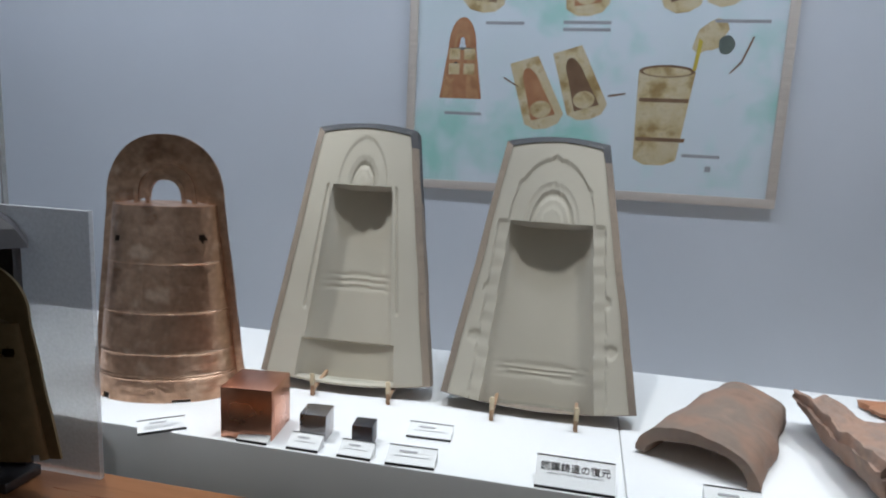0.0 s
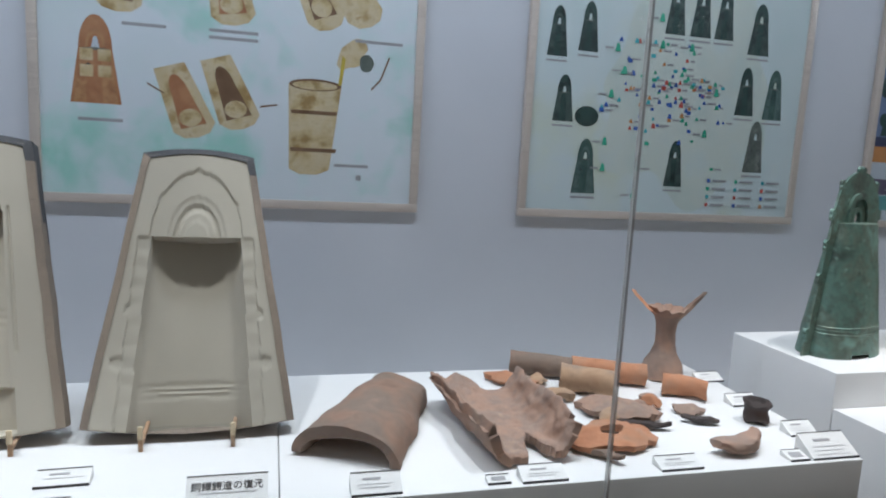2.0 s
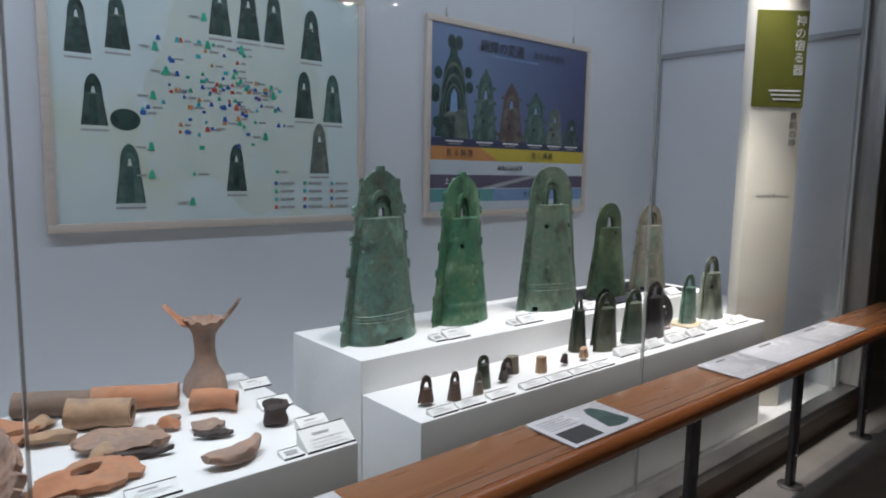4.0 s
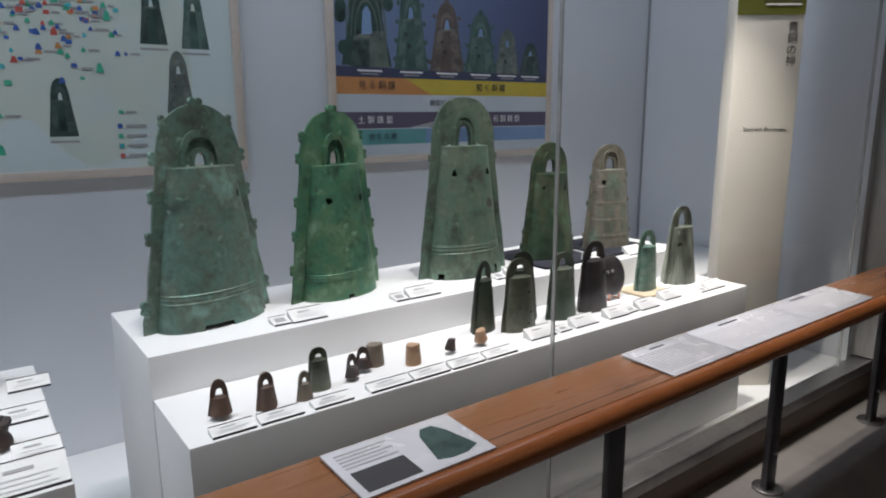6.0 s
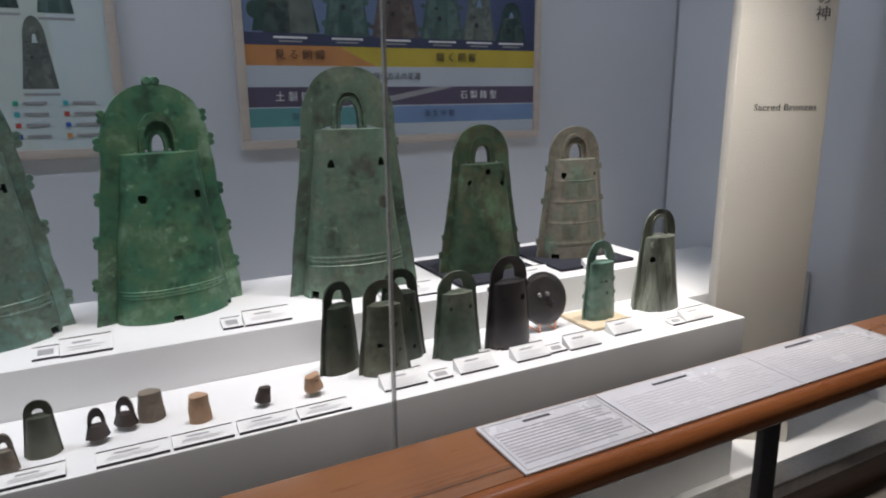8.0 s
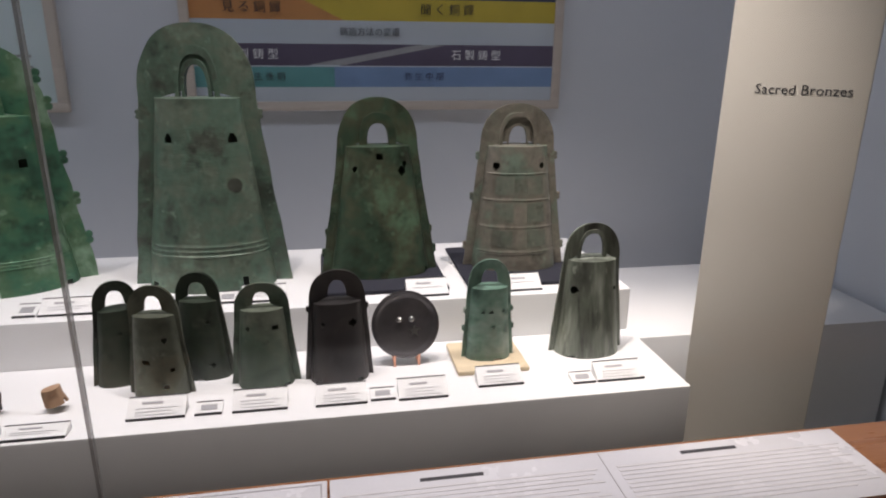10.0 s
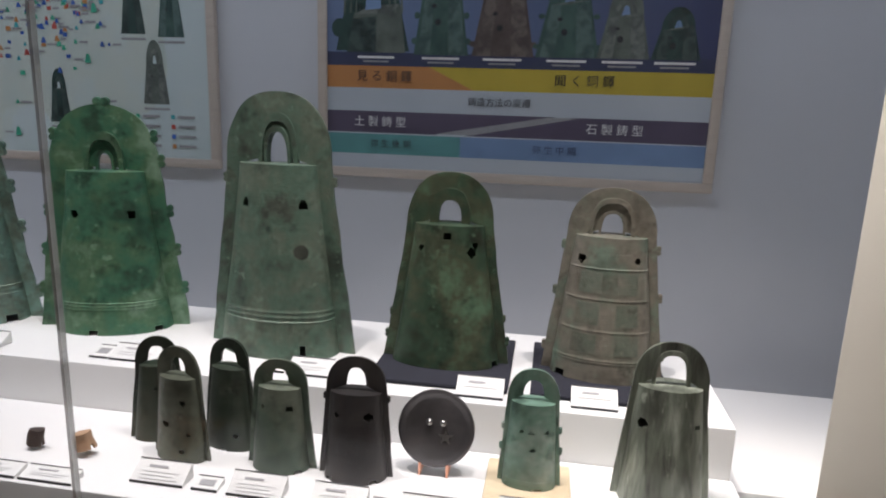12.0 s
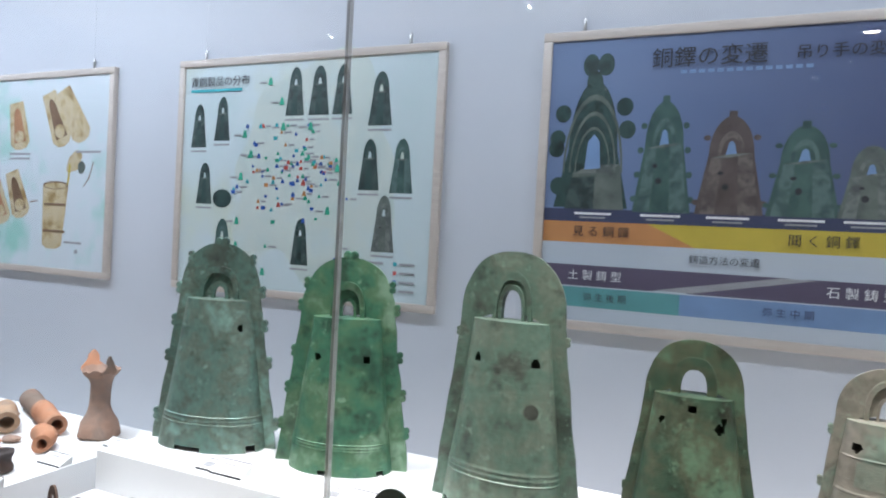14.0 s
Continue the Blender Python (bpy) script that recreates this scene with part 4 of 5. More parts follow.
def sherd(x, y, yaw, a, b, thick, curve, material, label, hole=0.0, seed=0.0, arc=1.0):
    """A curved broken potsherd with ragged outline, lying on the plinth."""
    bm = bmesh.new()
    nr, na = 7, 40
    rings = []
    for i in range(nr + 1):
        s = hole + (1 - hole) * i / nr
        ring = []
        for k in range(na + 1):
            t = 2 * math.pi * arc * k / na
            rag = 1 + (0.30 * noise.noise(Vector((math.cos(t) * 1.6, math.sin(t) * 1.6, seed))) + 0.12 * noise.noise(Vector((math.cos(t) * 6, math.sin(t) * 6, seed)))) * (i / nr)
            px, py = a * s * rag * math.cos(t), b * s * rag * math.sin(t)
            ring.append(bm.verts.new((px, py, curve * (1 - (px / a) ** 2 * 0.5 - (py / b) ** 2 * 0.5))))
        rings.append(ring)
    for p, q in zip(rings, rings[1:]):
        for k in range(na):
            bm.faces.new((p[k], p[k + 1], q[k + 1], q[k]))
    bmesh.ops.remove_doubles(bm, verts=bm.verts, dist=1e-5)
    bmesh.ops.recalc_face_normals(bm, faces=bm.faces)
    bmesh.ops.solidify(bm, geom=bm.faces[:], thickness=thick)
    jitter(bm, 0.009, 22, seed)
    jitter(bm, 0.003, 60, seed)
    low = min(v.co.z for v in bm.verts)
    for v in bm.verts:
        v.co.z -= low
    ob = tagged(part("clay_sherd", bm, material), label, "potsherd", "clay sherds")
    ob.matrix_world = pose(x, y, LOW + 0.001, 0, 0, yaw)
    return ob


def crescent(x, y, yaw, length, thick, rise, bend, material, label):
    """A thick curved sherd, tapering to both ends, with a flat broken upper side."""
    bm = bmesh.new()
    rows = []
    for i in range(25):
        s = i / 24
        w = thick * (0.25 + 0.75 * math.sin(math.pi * (0.12 + 0.80 * s)) ** 0.7)
        cx, cy, cz = (s - 0.5) * length, -bend * math.sin(math.pi * s), rise * (2 * s - 1) ** 2
        rows.append([bm.verts.new((cx, cy + w * math.cos(2 * math.pi * k / 16), cz + max(-0.9, min(0.55, math.sin(2 * math.pi * k / 16))) * w * 0.8)) for k in range(16)])
    for p, q in zip(rows, rows[1:]):
        for k in range(16):
            bm.faces.new((p[k], p[(k + 1) % 16], q[(k + 1) % 16], q[k]))
    bm.faces.new(rows[0])
    bm.faces.new(rows[-1][::-1])
    jitter(bm, 0.006, 30, length)
    jitter(bm, 0.002, 90, length)
    low = min(v.co.z for v in bm.verts)
    for v in bm.verts:
        v.co.z -= low
    ob = tagged(part("clay_sherd", bm, material), label, "potsherd", "clay sherds")
    ob.matrix_world = pose(x, y, LOW + 0.001, 0, 0, yaw)


crescent(1.180, 1.105, 16, 0.160, 0.031, 0.007, 0.022, M["claypink"], "thick crescent-shaped grey-pink clay sherd")
crescent(1.000, 1.262, -22, 0.170, 0.016, 0.004, 0.004, M["slag"], "long charred black keel-shaped clay sherd")
crescent(1.195, 1.268, -24, 0.105, 0.015, 0.003, 0.004, M["slag"], "short black boat-shaped clay sherd")
crescent(0.790, 1.120, -50, 0.150, 0.017, 0.006, -0.006, M["clay"], "narrow dark brown upturned clay rim sherd")
for lx, ly, lyaw, la, lb, lc, lm, ln in ((0.940, 1.310, 30, 0.044, 0.030, 0.045, "claytan", "pale hollow lump of broken clay"), (1.010, 1.325, -30, 0.040, 0.026, 0.050, "clayorange", "upright orange flake of broken clay"),
                                         (1.060, 1.375, 10, 0.036, 0.022, 0.036, "claypink", "pinkish flake of broken clay"), (1.115, 1.395, -15, 0.032, 0.020, 0.034, "clayorange", "small cupped orange flake of clay")):
    sherd(lx, ly, lyaw, la, lb, 0.010, lc, M[lm], ln, 0.0, lx * 31)
sherd(0.870, 1.185, 20, 0.125, 0.080, 0.016, 0.030, M["clayorange"], "orange ring-shaped clay sherd with a gap in the middle", 0.28, 1.3)
sherd(0.985, 1.345, -35, 0.105, 0.062, 0.020, 0.030, M["claypink"], "dark-edged clay sherd with lumpy pale inside", 0.0, 2.4)
sherd(0.960, 1.350, -20, 0.050, 0.030, 0.012, 0.050, M["claytan"], "pale lumpy clay sherd resting among others", 0.0, 13.4)
sherd(1.205, 1.335, -25, 0.055, 0.030, 0.012, 0.018, M["claypink"], "small pinkish clay sherd", 0.0, 5.5)
sherd(0.770, 1.625, -35, 0.090, 0.036, 0.018, 0.026, M["clayorange"], "long orange-brown clay sherd", 0.0, 6.2)
sherd(0.845, 1.615, 25, 0.048, 0.028, 0.016, 0.040, M["claytan"], "small upright tan clay sherd", 0.0, 7.7)
sherd(0.840, 1.480, -20, 0.055, 0.026, 0.022, 0.014, M["claytan"], "flat tan clay sherd with dark underside", 0.0, 8.8)
sherd(0.775, 1.520, 10, 0.040, 0.026, 0.014, 0.014, M["clayorange"], "little orange clay chip", 0.0, 9.1)
sherd(1.135, 1.440, 10, 0.030, 0.022, 0.012, 0.020, M["claypink"], "little pink clay chip", 0.0, 10.4)
bm = lathe([(0.031, 0.0), (0.036, 0.006), (0.034, 0.016), (0.028, 0.030), (0.029, 0.042), (0.036, 0.052), (0.034, 0.058), (0.024, 0.060), (0.016, 0.050), (0.004, 0.048)], 30)
lump = tagged(part("slag_lump", jitter(bm, 0.008, 34, 2), M["slag"]), "waisted black lump of slag with a hollow top", "slag")
lump.matrix_world = pose(1.368, 1.255, LOW + 0.004)


# ---- label cards ----
def card(x, y, w, d, z, label="small white caption card with dark edge and fine print", yaw=0, tip=18, lines=3, title="", icon=False):
    t = thing("caption_card", pose(x, y, z + 0.0005, 0, 0, yaw), label, "caption card", "caption cards")
    rise = d * math.sin(radians(tip))
    bm = bmesh.new()
    run = d * math.cos(radians(tip))
    pts = [(-w / 2, 0, 0), (w / 2, 0, 0), (w / 2, run, 0), (-w / 2, run, 0), (-w / 2, 0, 0.004), (w / 2, 0, 0.004), (w / 2, run, rise + 0.004), (-w / 2, run, rise + 0.004)]
    v = [bm.verts.new(p) for p in pts]
    for f4 in ((0, 1, 2, 3), (4, 5, 6, 7), (0, 1, 5, 4), (1, 2, 6, 5), (2, 3, 7, 6), (3, 0, 4, 7)):
        bm.faces.new([v[q] for q in f4])
    part("card", bm, M["paper"], t, "", False)
    face = pose(0, 0, 0.0045, tip, 0, 0)
    rim = part("edge_strip", box(-w / 2, w / 2, -0.0022, -0.0004, 0, 0.0052), M["ink"], t, "black front edge", False)
    back = part("edge_strip", box(-w / 2, w / 2, d - 0.0018, d - 0.0002, 0.0, 0.0012), M["ink"], t, "black back edge", False)
    back.matrix_local = face
    if icon:
        ob = part("pictogram", box(-w * 0.3, w * 0.3, d * 0.25, d * 0.7, 0, 0.0008), M["inkgrey"], t, "", False)
        ob.matrix_local = face
        return t
    if title:
        words(title, d * 0.30, face @ pose(0, d * 0.62, 0.0008), M["ink"], t)
    else:
        ob = part("print_line", box(-w * 0.26, w * 0.10, d * 0.62, d * 0.72, 0, 0.0008), M["inkgrey"], t, "", False)
        ob.matrix_local = face
    for k in range(lines - 1):
        ob = part("print_line", box(-w * 0.36, w * (0.36 - 0.1 * (k % 2)), d * (0.41 - 0.15 * k), d * (0.45 - 0.15 * k), 0, 0.0008), M["inkpale"], t, "", False)
        ob.matrix_local = face
    return t


# caption cards, casting plinth
card(-0.945, 1.000, 0.100, 0.040, LOW, yaw=38)
for cx, cw in ((-0.737, 0.072), (-0.620, 0.072), (-0.504, 0.074)):
    card(cx, 1.012, cw, 0.040, LOW, tip=30, lines=2)
card(-0.383, 1.012, 0.104, 0.045, LOW, tip=30, lines=2, yaw=2)
card(-0.375, 1.145, 0.102, 0.042, LOW, tip=25, lines=2, yaw=2)
card(-0.050, 1.012, 0.156, 0.066, LOW, "larger white caption card about recreating bell casting", tip=38, lines=2, title="銅鐸鋳造の復元")
card(0.246, 1.016, 0.106, 0.050, LOW, tip=35)
card(0.516, 1.022, 0.053, 0.024, LOW, tip=20, icon=True)
card(0.622, 1.016, 0.108, 0.046, LOW, tip=25)
card(-0.085, 1.40, 0.11, 0.05, LOW, tip=20)
# finds
card(0.972, 1.020, 0.112, 0.046, LOW, tip=18)
card(1.460, 1.575, 0.095, 0.045, LOW, tip=25)
card(1.430, 1.365, 0.100, 0.050, LOW, tip=25)
card(1.440, 1.150, 0.090, 0.050, LOW, tip=28)
card(1.305, 1.020, 0.056, 0.040, LOW, tip=12, icon=True)
card(1.412, 1.018, 0.140, 0.075, LOW, "larger white caption card among the clay finds", tip=32, lines=4)
# lower step
for x0, x1 in ((1.752, 1.852), (1.862, 1.968), (1.995, 2.100), (2.150, 2.278), (2.284, 2.400), (2.410, 2.528), (2.536, 2.650)):
    card((x0 + x1) / 2, 1.016, x1 - x0, 0.036, LOW, tip=16)
for x0, x1, yy in ((2.746, 2.856, 1.054), (2.946, 3.054, 1.052), (3.110, 3.215, 1.048), (3.280, 3.384, 1.046), (3.456, 3.557, 1.073), (3.721, 3.831, 1.054)):
    card((x0 + x1) / 2, yy, x1 - x0, 0.048, LOW, tip=32, lines=4)
for cx in (2.900, 3.248, 3.690):
    card(cx, 1.054, 0.052, 0.034, LOW, tip=12, icon=True)
# raised step
card(2.065, 1.352, 0.052, 0.050, UP, tip=12, icon=True)
card(2.146, 1.346, 0.106, 0.052, UP, tip=28)
card(2.468, 1.352, 0.048, 0.050, UP, tip=12, icon=True)
card(2.556, 1.350, 0.118, 0.050, UP, tip=28)
card(2.905, 1.370, 0.050, 0.046, UP, tip=12, icon=True)
card(2.990, 1.366, 0.105, 0.050, UP, tip=30)
card(3.388, 1.342, 0.104, 0.052, UP, tip=34, lines=2)
card(3.634, 1.342, 0.098, 0.052, UP, tip=34, lines=2)


# ---- posters ----
PW, PH, FRAME_W = 1.332, 1.036, 0.032


def poster(x0, sheet, label, shade=()):
    """A framed poster; returns the thing and a function that lays flat printed shapes on it by fractions of the sheet."""
    t = thing("framed_poster", pose(x0, 2.250, 1.140), label, "framed poster", "framed posters")
    for nm, b in (("frame_bottom", (0, PW, 0, 0.027, 0, FRAME_W)), ("frame_top", (0, PW, 0, 0.027, PH - FRAME_W, PH)),
                  ("frame_side", (0, FRAME_W, 0, 0.027, FRAME_W + 0.0005, PH - FRAME_W - 0.0005)), ("frame_side", (PW - FRAME_W, PW, 0, 0.027, FRAME_W + 0.0005, PH - FRAME_W - 0.0005))):
        part(nm, box(*b, 0.003), M["pframe"], t)
    part("sheet", box(FRAME_W, PW - FRAME_W, 0.010, 0.022, FRAME_W, PH - FRAME_W), sheet, t, "printed poster sheet", False)
    for hx in (0.14, PW - 0.16):
        bm = box(hx - 0.006, hx + 0.006, 0.012, 0.020, PH, PH + 0.045, 0.002)
        bmesh.ops.create_cone(bm, cap_ends=True, segments=10, radius1=0.0006, radius2=0.0006, depth=0.55, matrix=Matrix.Translation((hx, 0.016, PH + 0.31)))
        part("hanger", bm, M["steel"], t, "thin steel hanging hook and wire")
    sw, sh = PW - 2 * FRAME_W, PH - 2 * FRAME_W

    def at(u, v):
        return FRAME_W + u * sw, PH - FRAME_W - v * sh

    level = [0]

    def lay(points, material, name="print", step=1):
        level[0] += step
        y = 0.0099 - 0.000012 * level[0]
        return part(name, plate([at(u, v) for u, v in points], 0.0001, at=y), material, t, "", False)

    def write(text, u, v, size, material, align="CENTER"):
        x, z = at(u, v)
        return words(text, size, pose(x, 0.0022, z, 90, 0, 0), material, t, "lettering", align)

    return t, lay, write


def rect(u0, v0, u1, v1):
    return [(u0, v0), (u1, v0), (u1, v1), (u0, v1)]


def blob(u, v, ru, rv, n=22, rough=0.0, seed=0.0, turn=0.0):
    out = []
    for k in range(n):
        a = 2 * math.pi * k / n
        r = 1 + rough * noise.noise(Vector((math.cos(a) * 1.5, math.sin(a) * 1.5, seed)))
        x, y = ru * r * math.cos(a), rv * r * math.sin(a)
        out.append((u + x * math.cos(turn) - y * math.sin(turn), v + x * math.sin(turn) + y * math.cos(turn)))
    return out


def bell_shape(u, v, w, h, shoulder=0.62):
    """Outline of a printed bell; u, v is the middle of its foot."""
    pts = [(u - w / 2, v), (u - w * 0.33, v - h * shoulder)]
    for k in range(1, 12):
        a = math.pi * k / 12
        pts.append((u - w * 0.33 * math.cos(a), v - h * shoulder - h * (1 - shoulder) * math.sin(a)))
    return pts + [(u + w * 0.33, v - h * shoulder), (u + w / 2, v)]


def arc_band(u, v, ru, rv, k, n=14):
    """A half ring standing on v: outer radii ru, rv, inner k times those."""
    out = [(u - ru * math.cos(math.pi * i / n), v - rv * math.sin(math.pi * i / n)) for i in range(n + 1)]
    return out + [(u + ru * k * math.cos(math.pi * i / n), v - rv * k * math.sin(math.pi * i / n)) for i in range(n + 1)]


def print_bell(lay, u, v, w, h, mat_name, eye="inksky", knobs=0, shoulder=0.62, tilt=0.0):
    """A printed bell: flange, lobes, body, top plate, loop and the hole under the loop."""
    lay(bell_shape(u, v, w, h, shoulder), M[mat_name], "bell_print")
    for k in range(knobs):
        for s in (-1, 1):
            q = k / max(1, knobs - 1)
            lay(blob(u + s * w * (0.49 - 0.13 * q), v - h * (0.12 + 0.66 * q), w * 0.055, h * 0.030, 10), M[mat_name], "print")
    if knobs:
        lay(rect(u - w * 0.06, v - h * 1.05, u + w * 0.06, v - h * 0.96), M[mat_name], "print")
    top = v - h * shoulder
    body = M[mat_name + "_body"] if mat_name + "_body" in M else M["psand"]
    lay([(u - w * 0.43, v), (u - w * 0.29, top + tilt), (u + w * 0.30, top - tilt), (u + w * 0.44, v)], body, "print")
    lay([(u - w * 0.20, v), (u - w * 0.12, top), (u + w * 0.10, top), (u + w * 0.14, v)], M[mat_name if mat_name + "_body" in M else "prust"], "print")
    ah = h * (1 - shoulder)
    lay(arc_band(u, top, w * 0.20, ah * 0.62, 0.72), body, "print")
    lay(bell_shape(u, top, w * 0.17, ah * 0.36, 0.55), M[eye], "print")
    lay([(u - w * 0.29, top + tilt), (u, top - h * 0.014), (u + w * 0.30, top - tilt), (u, top + h * 0.020)], M["pbelly_body"], "print")
    lay(blob(u - w * 0.14, v - h * shoulder * 0.70, w * 0.045, h * 0.020, 10), M["ink"], "print")


# casting steps
t1, lay1, write1 = poster(-0.760, M["p1sheet"], "pale-framed watercolour poster of bell casting steps")


def mould_pic(u, v, w, h, turn, inner):
    def tr(pts):
        return [(u + (x * math.cos(turn) - y * math.sin(turn)), v + (x * math.sin(turn) * 1.3 + y * math.cos(turn))) for x, y in pts]
    lay1(tr([(-w * 0.36, -h / 2), (w * 0.36, -h / 2), (w / 2, h * 0.36), (w * 0.3, h * 0.47), (0, h / 2), (-w * 0.3, h * 0.47), (-w / 2, h * 0.36)]), M["psand"], "mould_print")
    lay1(tr(bell_shape(0, h * 0.34, w * 0.62, h * 0.72)), M[inner], "bell_print")
    lay1(tr(blob(0, h * 0.22, w * 0.26, h * 0.12, 16)), M["psand"], "print")


print_bell(lay1, 0.135, 0.685, 0.125, 0.300, "prust", "pwhite")
for du in (-0.022, 0.022):
    for dv in (0.52, 0.575):
        lay1(rect(0.135 + du - 0.016, dv - 0.02, 0.135 + du + 0.016, dv + 0.02), M["psand"])
mould_pic(0.355, 0.66, 0.115, 0.26, -0.30, "prust")
mould_pic(0.475, 0.62, 0.115, 0.26, -0.30, "pbrown")
mould_pic(0.20, 0.24, 0.12, 0.26, 0.10, "pbrown")
mould_pic(0.47, 0.25, 0.12, 0.26, -0.15, "prust")
mould_pic(0.70, 0.22, 0.11, 0.30, -0.35, "pbrown")
mould_pic(0.80, 0.20, 0.11, 0.30, -0.45, "psand")
lay1([(0.635, 0.565), (0.785, 0.565), (0.755, 0.88), (0.72, 0.90), (0.67, 0.90), (0.64, 0.88)], M["psand"], "bucket_print")
lay1(blob(0.71, 0.565, 0.074, 0.022), M["pbrown"])
lay1(blob(0.71, 0.567, 0.064, 0.016), M["psand"])
for vv in (0.66, 0.80):
    lay1([(0.642, vv), (0.775, vv), (0.772, vv + 0.014), (0.644, vv + 0.014)], M["pbrown"])
lay1(blob(0.815, 0.44, 0.036, 0.062, 18, 0.25, 2, 0.5), M["psand"])
lay1(blob(0.855, 0.47, 0.022, 0.032, 14, 0.2, 5), M["pbelly"])
lay1([(0.775, 0.56), (0.785, 0.45), (0.795, 0.46), (0.785, 0.56)], M["inkyellow"])
for pts in ([(0.262, 0.60), (0.305, 0.632), (0.304, 0.637), (0.261, 0.606)], [(0.558, 0.655), (0.605, 0.645), (0.605, 0.651), (0.558, 0.662)], [(0.92, 0.44), (0.924, 0.445), (0.90, 0.53), (0.872, 0.57), (0.870, 0.565), (0.896, 0.525)]):
    lay1(pts, M["pbrown"], "arrow_print")
for u0, v0, u1 in ((0.09, 0.735, 0.20), (0.77, 0.855, 0.87), (0.20, 0.40, 0.31), (0.42, 0.395, 0.55), (0.42, 0.42, 0.55), (0.82, 0.385, 0.96)):
    lay1(rect(u0, v0, u1, v0 + 0.011), M["inkgrey"], "print_line")
lay1(rect(0.835, 0.895, 0.85, 0.915), M["inkgrey"], "print_line")

# map of finds
t2, lay2, write2 = poster(0.990, M["p2sheet"], "pale-framed map poster with printed bells and coloured marks")
lay2(blob(0.56, 0.52, 0.33, 0.44, 90, 0.45, 3.0), M["p2land"], "map_land")
for args in ((0.060, 0.36, 0.070, 0.20, "pbell"), (0.165, 0.33, 0.070, 0.20, "pbell"), (0.095, 0.62, 0.072, 0.19, "pbell"), (0.47, 0.225, 0.075, 0.21, "pbell"), (0.565, 0.225, 0.080, 0.21, "pbell"),
             (0.655, 0.225, 0.075, 0.21, "pbell"), (0.795, 0.275, 0.085, 0.22, "pbell"), (0.765, 0.54, 0.075, 0.21, "pbell"), (0.880, 0.55, 0.080, 0.22, "pbellg"),
             (0.515, 0.87, 0.070, 0.20, "pbell"), (0.825, 0.79, 0.080, 0.23, "pbelly"), (0.185, 0.915, 0.085, 0.23, "pbellg")):
    u, v, w = args[0] + 0.012, args[1] + 0.012, args[2]
    print_bell(lay2, u, v, *args[2:], eye="p2sheet")
    lay2(rect(u - w * 0.5, v + 0.014, u + w * 0.5, v + 0.022), M["inkgrey"], "print_line")
lay2(blob(0.19, 0.605, 0.042, 0.042), M["pbell"])
rng = random.Random(5)
INKS = ("inkblue", "inkgreen", "inkcyan", "inkred", "inkblue", "inkorange", "inkgreen", "inkblue")
for k in range(110):
    u, v = min(0.70, max(0.24, rng.gauss(0.47, 0.12))), min(0.82, max(0.28, rng.gauss(0.50, 0.12)))
    c = M[INKS[k % 8]]
    s = rng.uniform(0.005, 0.009)
    lay2([(u - s, v + s), (u - s * 0.4, v - s * 1.3), (u + s * 0.4, v - s * 1.3), (u + s, v + s)] if k % 3 else rect(u - s, v - s, u + s, v + s), c, "map_mark")
    if k % 2:
        lay2(rect(u + 0.012, v - 0.004, u + 0.012 + rng.uniform(0.015, 0.035), v + 0.004), M["inkgrey"], "print_line")
for u, v in ((0.28, 0.33), (0.43, 0.19), (0.27, 0.52), (0.26, 0.72), (0.38, 0.94), (0.63, 0.66), (0.66, 0.48), (0.26, 0.83), (0.55, 0.30), (0.31, 0.42), (0.44, 0.30), (0.38, 0.10)):
    lay2(bell_shape(u, v, 0.020, 0.034), M["inkgreen"], "map_mark")
    lay2(rect(u - 0.045, v - 0.016, u - 0.016, v - 0.009), M["inkgrey"], "print_line")
for a in range(3):
    for b in range(4):
        u, v = 0.66 + a * 0.11, 0.84 + b * 0.036
        lay2(rect(u, v, u + 0.012, v + 0.016), M[INKS[(a + b) % 8]], "map_mark")
        lay2(rect(u + 0.022, v + 0.003, u + 0.075, v + 0.012), M["inkgrey"], "print_line")
write2("青銅製品の分布", 0.030, 0.075, 0.048, M["ink"], "LEFT")
lay2(rect(0.03, 0.105, 0.26, 0.118), M["inkcyan"], "print_line")

# change of the bells over time
t3, lay3, write3 = poster(2.698, M["p3sheet"], "pale-framed blue poster showing a row of bells over time")
lay3(rect(0, 0.60, 1, 0.645), M["inknavy"])
lay3(rect(0, 0.645, 0.46, 0.72), M["inkorange"])
lay3([(0.28, 0.645), (1, 0.645), (1, 0.72), (0.40, 0.72)], M["inkyellow"])
lay3(rect(0, 0.72, 1, 1.0), M["pwhite"])
lay3([(0, 0.80), (0.62, 0.80), (0.30, 0.875), (0, 0.875)], M["inkplum"])
lay3([(0.66, 0.80), (1, 0.80), (1, 0.875), (0.38, 0.875)], M["inkplum"])
lay3([(0.30, 0.872), (0.60, 0.802), (0.68, 0.802), (0.40, 0.872)], M["inkgrey"])
lay3(rect(0, 0.879, 0.37, 0.95), M["inkteal"])
lay3(rect(0.37, 0.879, 1, 0.95), M["inksky"])
for u, w, top, m_name, kn in ((0.310, 0.145, 0.225, "pbellg", 4), (0.472, 0.160, 0.280, "pbellb", 2), (0.636, 0.160, 0.315, "pbellg", 3), (0.775, 0.130, 0.380, "pbelly", 0), (0.903, 0.120, 0.440, "pbell", 0)):
    print_bell(lay3, u, 0.605, w, 0.605 - top, m_name, "inksky", kn, 0.60, 0.008)
    lay3(blob(u - 0.01, 0.50 + (top - 0.235) * 0.3, 0.008, 0.011, 10), M["ink"])
